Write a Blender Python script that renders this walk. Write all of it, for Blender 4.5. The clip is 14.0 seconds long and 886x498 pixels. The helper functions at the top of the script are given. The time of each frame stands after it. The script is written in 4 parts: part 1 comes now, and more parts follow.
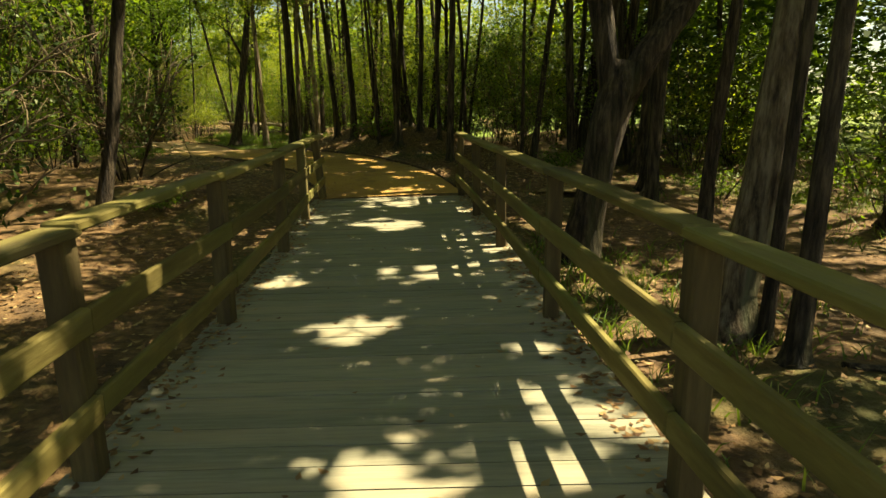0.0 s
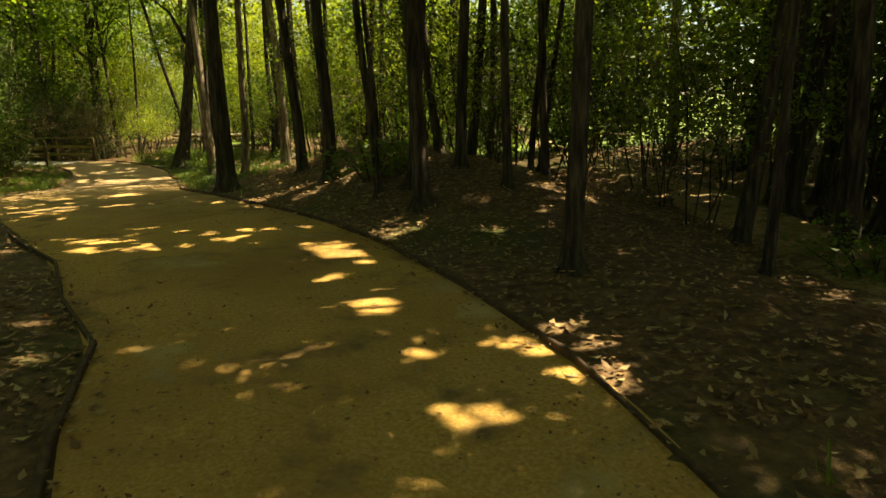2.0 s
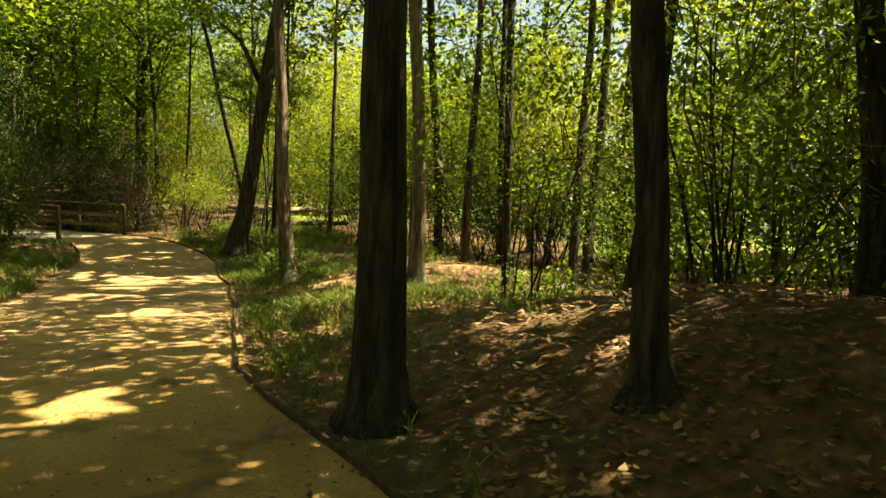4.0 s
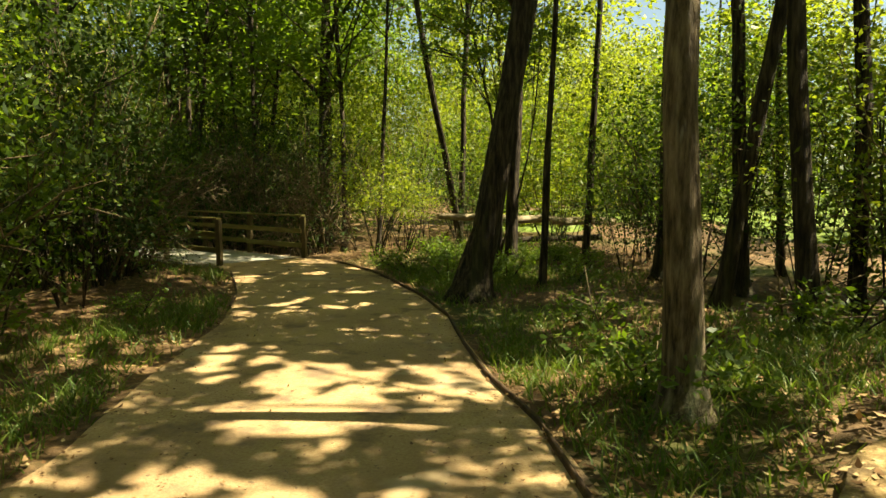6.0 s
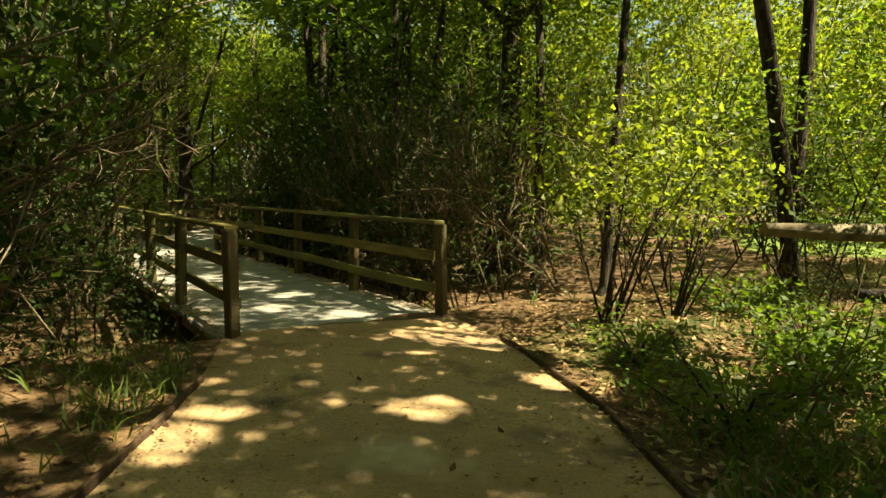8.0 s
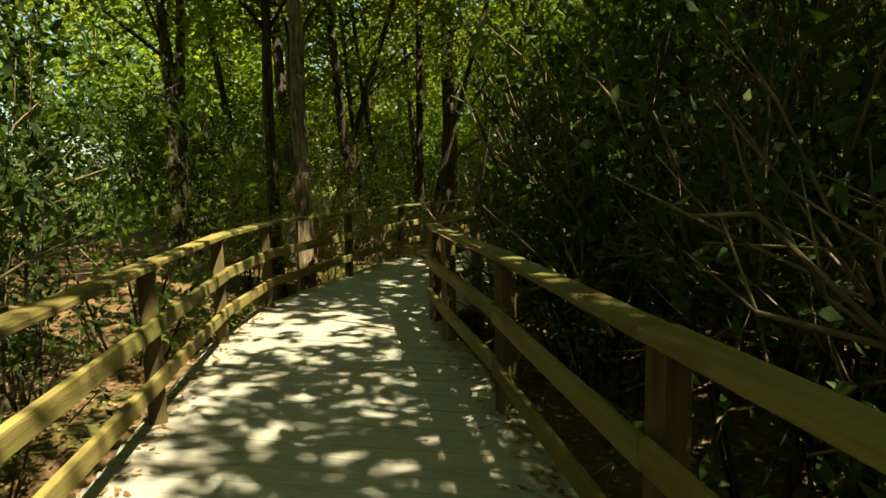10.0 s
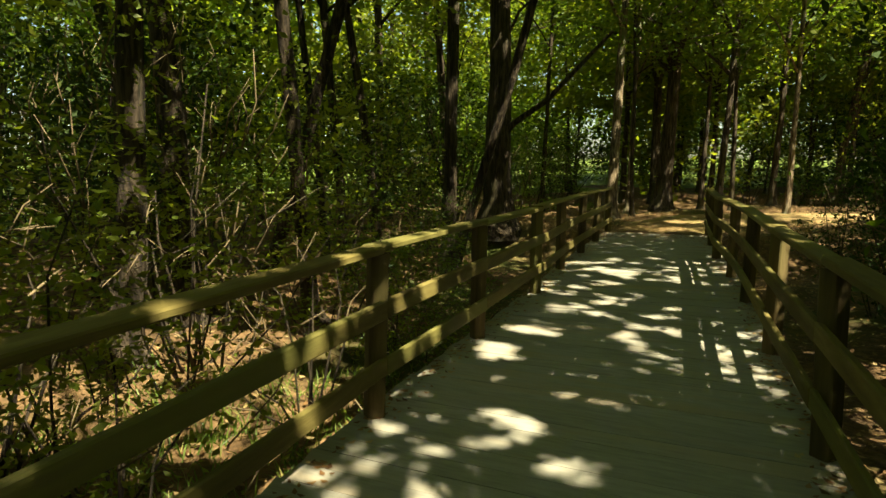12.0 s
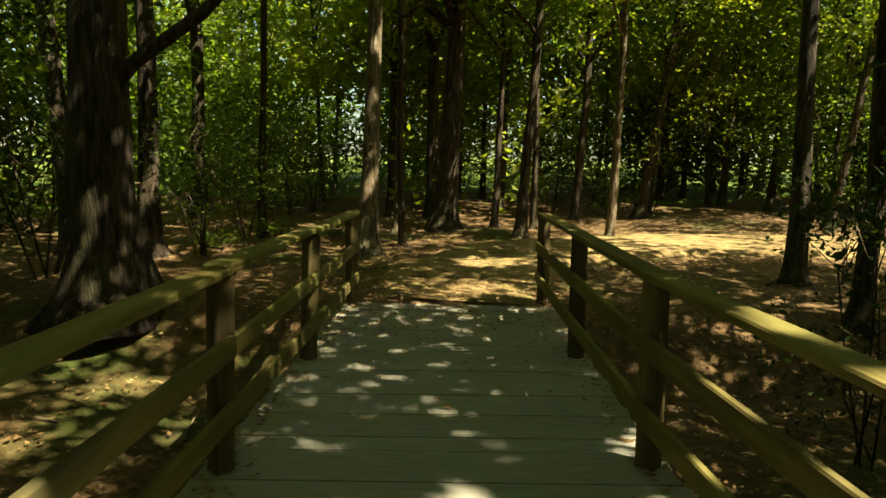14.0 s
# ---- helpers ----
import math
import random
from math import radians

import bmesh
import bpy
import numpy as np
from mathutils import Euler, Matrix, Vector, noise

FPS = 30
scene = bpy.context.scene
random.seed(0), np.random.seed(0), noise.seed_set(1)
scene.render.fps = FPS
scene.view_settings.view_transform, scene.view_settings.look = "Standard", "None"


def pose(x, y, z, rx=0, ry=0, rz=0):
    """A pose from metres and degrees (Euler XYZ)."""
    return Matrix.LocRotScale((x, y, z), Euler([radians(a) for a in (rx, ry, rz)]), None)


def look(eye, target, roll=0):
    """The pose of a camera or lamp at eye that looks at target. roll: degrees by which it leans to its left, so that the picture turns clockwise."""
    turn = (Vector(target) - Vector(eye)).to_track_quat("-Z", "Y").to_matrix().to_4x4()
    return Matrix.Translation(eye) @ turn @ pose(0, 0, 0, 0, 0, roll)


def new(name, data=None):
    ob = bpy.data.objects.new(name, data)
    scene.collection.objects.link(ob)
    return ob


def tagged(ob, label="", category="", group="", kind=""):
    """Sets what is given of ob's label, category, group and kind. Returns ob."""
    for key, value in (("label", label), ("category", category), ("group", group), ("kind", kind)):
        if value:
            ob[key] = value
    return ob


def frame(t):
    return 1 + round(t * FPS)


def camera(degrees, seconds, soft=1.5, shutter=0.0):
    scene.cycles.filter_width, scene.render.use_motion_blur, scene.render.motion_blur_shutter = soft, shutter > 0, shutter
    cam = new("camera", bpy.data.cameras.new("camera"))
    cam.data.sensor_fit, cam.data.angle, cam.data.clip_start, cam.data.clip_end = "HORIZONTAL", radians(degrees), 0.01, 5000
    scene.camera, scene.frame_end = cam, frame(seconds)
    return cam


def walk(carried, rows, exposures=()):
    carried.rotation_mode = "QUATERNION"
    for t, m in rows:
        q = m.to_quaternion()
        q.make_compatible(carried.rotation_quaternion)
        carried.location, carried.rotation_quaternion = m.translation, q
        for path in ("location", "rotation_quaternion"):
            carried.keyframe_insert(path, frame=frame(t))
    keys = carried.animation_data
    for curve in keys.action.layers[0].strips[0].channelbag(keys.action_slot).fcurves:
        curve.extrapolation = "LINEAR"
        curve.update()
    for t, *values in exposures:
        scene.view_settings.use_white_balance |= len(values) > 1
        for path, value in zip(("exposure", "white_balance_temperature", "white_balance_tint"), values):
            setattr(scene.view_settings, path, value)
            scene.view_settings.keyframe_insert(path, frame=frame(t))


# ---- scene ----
cam = camera(71.0, 14.0)
PATH = [
    (0, (1.941, 0.773, 0.909), (1.939, 2.722, 0.461), -0.7),
    (0.5, (1.871, 2.225, 0.906), (1.868, 4.175, 0.458), -0.9),
    (1, (1.8, 3.629, 0.903), (1.799, 5.579, 0.459), -1.1),
    (1.5, (1.646, 5.043, 0.919), (1.646, 6.994, 0.48), -0.8),
    (2, (1.391, 6.433, 0.969), (1.388, 8.384, 0.528), -1.2),
    (2.5, (0.984, 7.775, 0.987), (0.987, 9.735, 0.589), -0.9),
    (3, (0.474, 9.016, 1.016), (0.456, 10.995, 0.728), -0.1),
    (3.2, (0.255, 9.481, 1.019), (0.215, 11.466, 0.775), 0.7),
    (5.3, (-2.217, 13.836, 0.88), (-2.545, 15.8, 0.688), 0.2),
    (5.5, (-2.455, 14.257, 0.864), (-2.839, 16.21, 0.669), 0.2),
    (6, (-3.065, 15.381, 0.788), (-3.71, 17.264, 0.597), 0.2),
    (6.5, (-3.672, 16.544, 0.691), (-4.47, 18.368, 0.497), -0.0),
    (7, (-4.238, 17.798, 0.624), (-5.166, 19.559, 0.427), -0.2),
    (7.5, (-4.836, 19.04, 0.594), (-5.896, 20.725, 0.406), -0.3),
    (8, (-5.493, 20.174, 0.597), (-6.704, 21.755, 0.413), 0.3),
    (8.5, (-6.307, 21.218, 0.638), (-7.671, 22.668, 0.439), -0.6),
    (9, (-7.314, 22.09, 0.675), (-8.86, 23.343, 0.475), -1.1),
    (9.2, (-7.752, 22.409, 0.684), (-9.374, 23.562, 0.483), -1.3),
    (11.3, (-12.996, 24.728, 0.689), (-14.819, 25.516, 0.452), -0.8),
    (11.5, (-13.468, 24.975, 0.687), (-15.29, 25.763, 0.442), -0.5),
    (12, (-14.578, 25.7, 0.682), (-16.391, 26.503, 0.42), 0.2),
    (12.5, (-15.54, 26.43, 0.709), (-17.239, 27.45, 0.446), 0.8),
    (13, (-16.553, 27.353, 0.723), (-18.143, 28.537, 0.462), 0.8),
    (13.5, (-17.506, 28.212, 0.74), (-19.009, 29.504, 0.475), 1.5),
    (14, (-18.326, 29.006, 0.715), (-19.748, 30.388, 0.451), 1.2),
]
walk(cam, [(t, look(eye, target, roll)) for t, eye, target, roll in PATH], [(0.0, 1.9, 9200, 0), (1.5, 2.0, 9500, 1), (3.2, 2.2, 10000, 2), (5.3, 2.1, 8600, -1), (7.0, 2.0, 8500, -1), (9.2, 2.0, 8300, -2), (11.5, 2.0, 8300, -3), (12.5, 2.15, 8300, -2), (14.0, 2.05, 8300, -2)])

# ---- light ----
SUN_AZ, SUN_EL = radians(18), radians(57)      # azimuth from +x towards +y
SUN_WAY = Vector((math.cos(SUN_EL) * math.cos(SUN_AZ), math.cos(SUN_EL) * math.sin(SUN_AZ), math.sin(SUN_EL)))
world = bpy.data.worlds.new("sky")
scene.world = world
world.use_nodes = True
sky = world.node_tree.nodes.new("ShaderNodeTexSky")
sky.sky_type, sky.sun_disc = "NISHITA", False
sky.sun_elevation, sky.sun_rotation = SUN_EL, math.pi / 2 - SUN_AZ
world.node_tree.links.new(sky.outputs[0], world.node_tree.nodes["Background"].inputs[0])
world.node_tree.nodes["Background"].inputs[1].default_value = 0.05
sun = new("sun", bpy.data.lights.new("sun", "SUN"))
sun.data.energy, sun.data.angle, sun.data.color = 5.0, radians(0.5), (1.0, 0.95, 0.86)
sun.matrix_world = look(SUN_WAY * 30, (0, 0, 0))
sun.location = SUN_WAY * 30

rng = np.random.default_rng(7)


# ---- materials ----
def ramp(nt, stops):
    n = nt.nodes.new("ShaderNodeValToRGB")
    while len(n.color_ramp.elements) < len(stops):
        n.color_ramp.elements.new(0.5)
    for e, (at, c) in zip(n.color_ramp.elements, stops):
        e.position, e.color = at, (*c, 1)
    return n


def noise_node(nt, vec, scale, detail=4, rough=0.6):
    n = nt.nodes.new("ShaderNodeTexNoise")
    n.inputs["Scale"].default_value, n.inputs["Detail"].default_value, n.inputs["Roughness"].default_value = scale, detail, rough
    nt.links.new(vec, n.inputs["Vector"])
    return n.outputs["Fac"]


def mix(nt, a, b, fac, how="MIX"):
    n = nt.nodes.new("ShaderNodeMix")
    n.data_type, n.blend_type = "RGBA", how
    for value, socket in ((fac, n.inputs[0]), (a, n.inputs[6]), (b, n.inputs[7])):
        if isinstance(value, bpy.types.NodeSocket):
            nt.links.new(value, socket)
        elif isinstance(value, tuple):
            socket.default_value = (*value, 1)
        else:
            socket.default_value = value
    return n.outputs[2]


def material(name, fine, coarse, fine_scale, coarse_scale, roughness=0.85, bump=0.3, depth=0.01, stretch=(1, 1, 1), spots=None, vary=0.0, bump_scale=None, world_space=False):
    """fine: ramp stops over fine noise; coarse: (colour, low, high) laid over by large noise."""
    m = bpy.data.materials.new(name)
    m.use_nodes = True
    nt = m.node_tree
    bsdf = nt.nodes["Principled BSDF"]
    tc = nt.nodes.new("ShaderNodeNewGeometry") if world_space else nt.nodes.new("ShaderNodeTexCoord")
    mp = nt.nodes.new("ShaderNodeMapping")
    mp.inputs["Scale"].default_value = stretch
    nt.links.new(tc.outputs["Position" if world_space else "Object"], mp.inputs[0])
    vec = mp.outputs[0]
    if vary:
        info = nt.nodes.new("ShaderNodeObjectInfo")
        add = nt.nodes.new("ShaderNodeVectorMath")
        add.operation = "MULTIPLY_ADD"
        add.inputs[1].default_value = (9, 9, 9)
        nt.links.new(info.outputs["Random"], add.inputs[0])
        nt.links.new(vec, add.inputs[2])
        vec = add.outputs[0]
    f = noise_node(nt, vec, fine_scale, 6, 0.65)
    r = ramp(nt, fine)
    nt.links.new(f, r.inputs[0])
    colour = r.outputs[0]
    for c, low, high, scale in coarse:
        g = noise_node(nt, vec, scale, 4, 0.6)
        k = ramp(nt, [(low, (0, 0, 0)), (high, (1, 1, 1))])
        nt.links.new(g, k.inputs[0])
        colour = mix(nt, colour, c, k.outputs[0])
    if vary:
        hsv = nt.nodes.new("ShaderNodeHueSaturation")
        mr = nt.nodes.new("ShaderNodeMapRange")
        mr.inputs[3].default_value, mr.inputs[4].default_value = 1 - vary, 1 + vary
        nt.links.new(info.outputs["Random"], mr.inputs[0])
        nt.links.new(mr.outputs[0], hsv.inputs["Value"])
        nt.links.new(colour, hsv.inputs["Color"])
        colour = hsv.outputs[0]
    nt.links.new(colour, bsdf.inputs["Base Color"])
    bsdf.inputs["Roughness"].default_value = roughness
    bsdf.inputs["Specular IOR Level"].default_value = 0.25
    b = nt.nodes.new("ShaderNodeBump")
    b.inputs["Strength"].default_value, b.inputs["Distance"].default_value = bump, depth
    h = noise_node(nt, vec, bump_scale or fine_scale * 1.7, 5, 0.7)
    nt.links.new(h, b.inputs["Height"])
    nt.links.new(b.outputs[0], bsdf.inputs["Normal"])
    return m


def leaf_material(name, stops, through_colour, share=0.4, roughness=0.5):
    m = bpy.data.materials.new(name)
    m.use_nodes = True
    nt = m.node_tree
    bsdf = nt.nodes["Principled BSDF"]
    geo = nt.nodes.new("ShaderNodeNewGeometry")
    r = ramp(nt, stops)
    nt.links.new(geo.outputs["Random Per Island"], r.inputs[0])
    nt.links.new(r.outputs[0], bsdf.inputs["Base Color"])
    bsdf.inputs["Roughness"].default_value = roughness
    bsdf.inputs["Specular IOR Level"].default_value = 0.35
    tr = nt.nodes.new("ShaderNodeBsdfTranslucent")
    nt.links.new(mix(nt, r.outputs[0], through_colour, 0.6), tr.inputs[0])
    ms = nt.nodes.new("ShaderNodeMixShader")
    ms.inputs[0].default_value = share
    nt.links.new(bsdf.outputs[0], ms.inputs[1])
    nt.links.new(tr.outputs[0], ms.inputs[2])
    nt.links.new(ms.outputs[0], nt.nodes["Material Output"].inputs[0])
    return m


M_EARTH = material("woodland_floor", [(0.25, (0.035, 0.02, 0.01)), (0.45, (0.10, 0.058, 0.026)), (0.6, (0.17, 0.10, 0.045)), (0.8, (0.27, 0.19, 0.09))],
                   [((0.05, 0.065, 0.012), 0.52, 0.68, 0.55), ((0.05, 0.03, 0.015), 0.55, 0.75, 1.7)], 14, 1, bump=0.9, depth=0.03, bump_scale=22, world_space=True)
M_MEADOW = material("rough_grass", [(0.25, (0.06, 0.10, 0.015)), (0.5, (0.11, 0.16, 0.025)), (0.75, (0.20, 0.23, 0.05))], [((0.20, 0.17, 0.06), 0.55, 0.75, 0.3)], 6, 1, bump=0.8, depth=0.05, world_space=True)
M_PATH = material("dirt_path", [(0.25, (0.26, 0.138, 0.04)), (0.5, (0.39, 0.238, 0.082)), (0.75, (0.49, 0.335, 0.14))],
                  [((0.25, 0.14, 0.05), 0.45, 0.7, 0.8), ((0.17, 0.105, 0.05), 0.54, 0.68, 3.2), ((0.50, 0.37, 0.18), 0.6, 0.75, 1.6), ((0.12, 0.075, 0.035), 0.66, 0.72, 22)], 70, 1, roughness=0.95, bump=0.8, depth=0.008, bump_scale=75, world_space=True)


def greyer_along_the_way(m):
    """Clay by the first bridge, paler grit towards the second."""
    nt = m.node_tree
    bsdf = nt.nodes["Principled BSDF"]
    colour = bsdf.inputs["Base Color"].links[0].from_socket
    geo, xyz, span, hsv = (nt.nodes.new(k) for k in ("ShaderNodeNewGeometry", "ShaderNodeSeparateXYZ", "ShaderNodeMapRange", "ShaderNodeHueSaturation"))
    nt.links.new(geo.outputs["Position"], xyz.inputs[0])
    nt.links.new(xyz.outputs[1], span.inputs[0])
    for k, value in enumerate((11.0, 17.0, 1.06, 0.84)):
        span.inputs[k + 1].default_value = value
    nt.links.new(span.outputs[0], hsv.inputs["Saturation"])
    nt.links.new(colour, hsv.inputs["Color"])
    nt.links.new(hsv.outputs[0], bsdf.inputs["Base Color"])


greyer_along_the_way(M_PATH)
M_TRAIL = material("trodden_earth", [(0.3, (0.10, 0.062, 0.026)), (0.5, (0.25, 0.165, 0.07)), (0.7, (0.40, 0.30, 0.15))], [((0.10, 0.065, 0.03), 0.5, 0.62, 5), ((0.12, 0.12, 0.03), 0.55, 0.7, 2)], 30, 1, roughness=0.95, bump=0.8, depth=0.01, world_space=True)
M_DECK = material("weathered_boards", [(0.2, (0.145, 0.135, 0.095)), (0.5, (0.225, 0.21, 0.145)), (0.8, (0.30, 0.275, 0.19))],
                  [((0.30, 0.24, 0.15), 0.5, 0.75, 1.2), ((0.17, 0.15, 0.10), 0.6, 0.8, 5)], 9, 1, roughness=0.85, bump=0.5, depth=0.004, stretch=(0.5, 6, 4), vary=0.10, bump_scale=14)
M_DECK2 = material("dusty_boards", [(0.2, (0.19, 0.175, 0.14)), (0.5, (0.26, 0.245, 0.20)), (0.8, (0.32, 0.305, 0.255))],
                   [((0.30, 0.24, 0.16), 0.52, 0.75, 1.0), ((0.22, 0.18, 0.12), 0.62, 0.8, 6)], 12, 1, roughness=0.9, bump=0.35, depth=0.003, stretch=(0.6, 4, 3), vary=0.05, bump_scale=18)
M_RAIL = material("mossy_timber", [(0.2, (0.065, 0.047, 0.014)), (0.5, (0.135, 0.105, 0.03)), (0.8, (0.25, 0.205, 0.07))],
                  [((0.13, 0.13, 0.035), 0.48, 0.7, 3.5), ((0.07, 0.055, 0.03), 0.58, 0.75, 6)], 16, 1, roughness=0.8, bump=0.6, depth=0.006, stretch=(1, 0.12, 1), vary=0.18, bump_scale=26)
M_POST = material("post_timber", [(0.2, (0.04, 0.028, 0.014)), (0.5, (0.095, 0.068, 0.028)), (0.8, (0.18, 0.14, 0.055))],
                  [((0.14, 0.13, 0.04), 0.55, 0.75, 4), ((0.05, 0.035, 0.02), 0.55, 0.75, 7)], 18, 1, roughness=0.85, bump=0.6, depth=0.006, stretch=(1, 1, 0.12), vary=0.2, bump_scale=28)
M_EDGE = material("edging_timber", [(0.2, (0.025, 0.016, 0.01)), (0.5, (0.06, 0.036, 0.02)), (0.8, (0.12, 0.075, 0.04))], [((0.09, 0.055, 0.03), 0.5, 0.7, 3)], 25, 1, bump=0.5, depth=0.005)
M_BARK_DARK = material("dark_bark", [(0.36, (0.010, 0.007, 0.005)), (0.48, (0.038, 0.027, 0.017)), (0.66, (0.115, 0.085, 0.054))],
                       [((0.06, 0.065, 0.025), 0.55, 0.75, 3)], 30, 1, bump=1.0, depth=0.06, stretch=(1, 1, 0.14), bump_scale=30)
M_BARK_PALE = material("pale_bark", [(0.36, (0.035, 0.024, 0.014)), (0.48, (0.13, 0.094, 0.056)), (0.66, (0.27, 0.21, 0.14))],
                       [((0.17, 0.18, 0.10), 0.55, 0.7, 4), ((0.40, 0.37, 0.29), 0.62, 0.7, 9)], 30, 1, bump=1.0, depth=0.05, stretch=(1, 1, 0.17), bump_scale=30)
M_TWIG = material("dry_twigs", [(0.3, (0.07, 0.048, 0.026)), (0.6, (0.17, 0.125, 0.07)), (0.8, (0.30, 0.24, 0.15))], [], 12, 1, bump=0.3)
M_LOG = material("bleached_log", [(0.3, (0.09, 0.065, 0.04)), (0.5, (0.20, 0.155, 0.095)), (0.75, (0.34, 0.29, 0.20))], [((0.10, 0.075, 0.04), 0.55, 0.72, 4)], 14, 1, bump=0.7, depth=0.02, stretch=(0.3, 1, 1))
M_LEAF = leaf_material("green_leaves", [(0.0, (0.030, 0.060, 0.008)), (0.4, (0.055, 0.10, 0.012)), (0.75, (0.085, 0.135, 0.018)), (1.0, (0.15, 0.17, 0.03))], (0.27, 0.42, 0.025), 0.46)
M_LEAF_BRIGHT = leaf_material("yellow_green_leaves", [(0.0, (0.06, 0.095, 0.01)), (0.5, (0.11, 0.15, 0.018)), (1.0, (0.20, 0.21, 0.04))], (0.46, 0.54, 0.035), 0.52)
# darker copy of the green leaves: deep shade is put into the colour
M_LEAF_SHADE = leaf_material("shade_toned_leaves", [(0.0, (0.014, 0.028, 0.004)), (0.6, (0.026, 0.052, 0.007)), (1.0, (0.052, 0.070, 0.012))], (0.10, 0.18, 0.012), 0.28, 0.85)
M_LITTER = leaf_material("fallen_leaves", [(0.0, (0.06, 0.03, 0.012)), (0.35, (0.15, 0.075, 0.028)), (0.7, (0.25, 0.15, 0.06)), (1.0, (0.36, 0.27, 0.13))], (0.3, 0.15, 0.04), 0.15, 0.7)
M_GRASS = leaf_material("grass_blades", [(0.0, (0.04, 0.085, 0.010)), (0.5, (0.07, 0.125, 0.018)), (0.85, (0.13, 0.17, 0.03)), (1.0, (0.28, 0.24, 0.09))], (0.25, 0.36, 0.03), 0.35)


# ---- mesh helpers ----
def quads(name, v, mat):
    """A mesh of loose four-cornered faces: v is (n, 4, 3)."""
    n = len(v)
    me = bpy.data.meshes.new(name)
    me.vertices.add(4 * n)
    me.vertices.foreach_set("co", np.ascontiguousarray(v, np.float32).ravel())
    me.loops.add(4 * n)
    me.loops.foreach_set("vertex_index", np.arange(4 * n, dtype=np.int32))
    me.polygons.add(n)
    me.polygons.foreach_set("loop_start", np.arange(0, 4 * n, 4, dtype=np.int32))
    me.update(calc_edges=True)
    me.materials.append(mat)
    return me


def leaves(centres, size, flat=0.5, width=0.5, spread=0.35):
    """Leaf blades: kites with a random turn; flat: how far they lie level."""
    n = len(centres)
    a = rng.normal(size=(n, 3))
    a[:, 2] *= 1 - flat
    a /= np.linalg.norm(a, axis=1)[:, None]
    b = np.cross(a, rng.normal(size=(n, 3)) * (1 - flat) + np.array([0, 0, 1]) * flat * 2)
    b /= np.linalg.norm(b, axis=1)[:, None] + 1e-9
    s = (size * rng.uniform(1 - spread, 1 + spread, n))[:, None]
    up = np.cross(a, b) * s * 0.12
    c = centres
    return np.stack([c - a * s * 0.5, c + b * s * width * 0.5 + up, c + a * s * 0.5, c - b * s * width * 0.5 + up], 1)


def part(name, data, parent, mat=None, label=""):
    """data: a bmesh or a mesh; linked as one mesh object under parent."""
    if isinstance(data, bmesh.types.BMesh):
        me = bpy.data.meshes.new(name)
        data.to_mesh(me)
        data.free()
        data = me
    if mat and not data.materials:
        data.materials.append(mat)
    ob = new(name, data)
    ob.parent = parent
    if label:
        tagged(ob, label)
    return ob


def smooth(me):
    me.polygons.foreach_set("use_smooth", np.ones(len(me.polygons), bool))
    return me


def tube(bm, points, radii, sides=8, wobble=0.0):
    """A tapered tube along points."""
    rings, side = [], Vector((1, 0, 0.01))
    for i, (p, r) in enumerate(zip(points, radii)):
        p = Vector(p)
        way = (Vector(points[min(i + 1, len(points) - 1)]) - Vector(points[max(i - 1, 0)])).normalized()
        side = (side - way * side.dot(way)).normalized()
        other = way.cross(side)
        ring = []
        for k in range(sides):
            a = 2 * math.pi * k / sides
            rr = r * (1 + wobble * noise.noise(p * 2.3 + Vector((math.cos(a) * 1.5, math.sin(a) * 1.5, 0))))
            ring.append(bm.verts.new(p + (side * math.cos(a) + other * math.sin(a)) * rr))
        rings.append(ring)
    for a, b in zip(rings, rings[1:]):
        for k in range(sides):
            bm.faces.new((a[k], a[(k + 1) % sides], b[(k + 1) % sides], b[k])).smooth = True
    bm.faces.new(list(reversed(rings[0])))
    bm.faces.new(rings[-1])


def box(size, bevel=0.0, jitter=0.0):
    bm = bmesh.new()
    bmesh.ops.create_cube(bm, size=1)
    for v in bm.verts:
        v.co = Vector((v.co.x * size[0], v.co.y * size[1], v.co.z * size[2]))
        if jitter:
            v.co += Vector(rng.uniform(-jitter, jitter, 3))
    if bevel:
        bmesh.ops.bevel(bm, geom=bm.edges[:], offset=bevel, segments=1, affect="EDGES")
    return bm


def mesh_of(bm, name, mat):
    me = bpy.data.meshes.new(name)
    bm.to_mesh(me)
    bm.free()
    me.materials.append(mat)
    return me


def empty_thing(name, at, label, category, group=""):
    return tagged(place(new(name), at), label, category, group)


def place(ob, at):
    ob.matrix_basis = at if isinstance(at, Matrix) else Matrix.Translation(at)
    return ob


# ---- plan ----
# centre line of the walked way: x, y, level, half width
WAY = np.array([(2.15, -5, 0.0, 0.75), (1.7, 3, 0.0, 0.75), (1.42, 7.15, 0.0, 0.75), (1.28, 7.75, 0.075, 0.75), (1.09, 8.25, 0.098, 0.80), (0.76, 9.0, 0.12, 0.82), (-0.1, 10.4, 0.142, 0.91),
                (-1.15, 11.65, 0.135, 0.93), (-2.6, 13.4, 0.065, 1.02), (-3.5, 15.3, -0.07, 1.08), (-4.22, 17.3, -0.225, 0.96), (-4.85, 18.45, -0.268, 0.95), (-5.5, 19.85, -0.28, 0.91),
                (-6.15, 20.85, -0.268, 0.87), (-7.0, 21.85, -0.25, 0.82), (-7.75, 22.5, -0.243, 0.78), (-8.3, 22.85, -0.243, 0.72)])
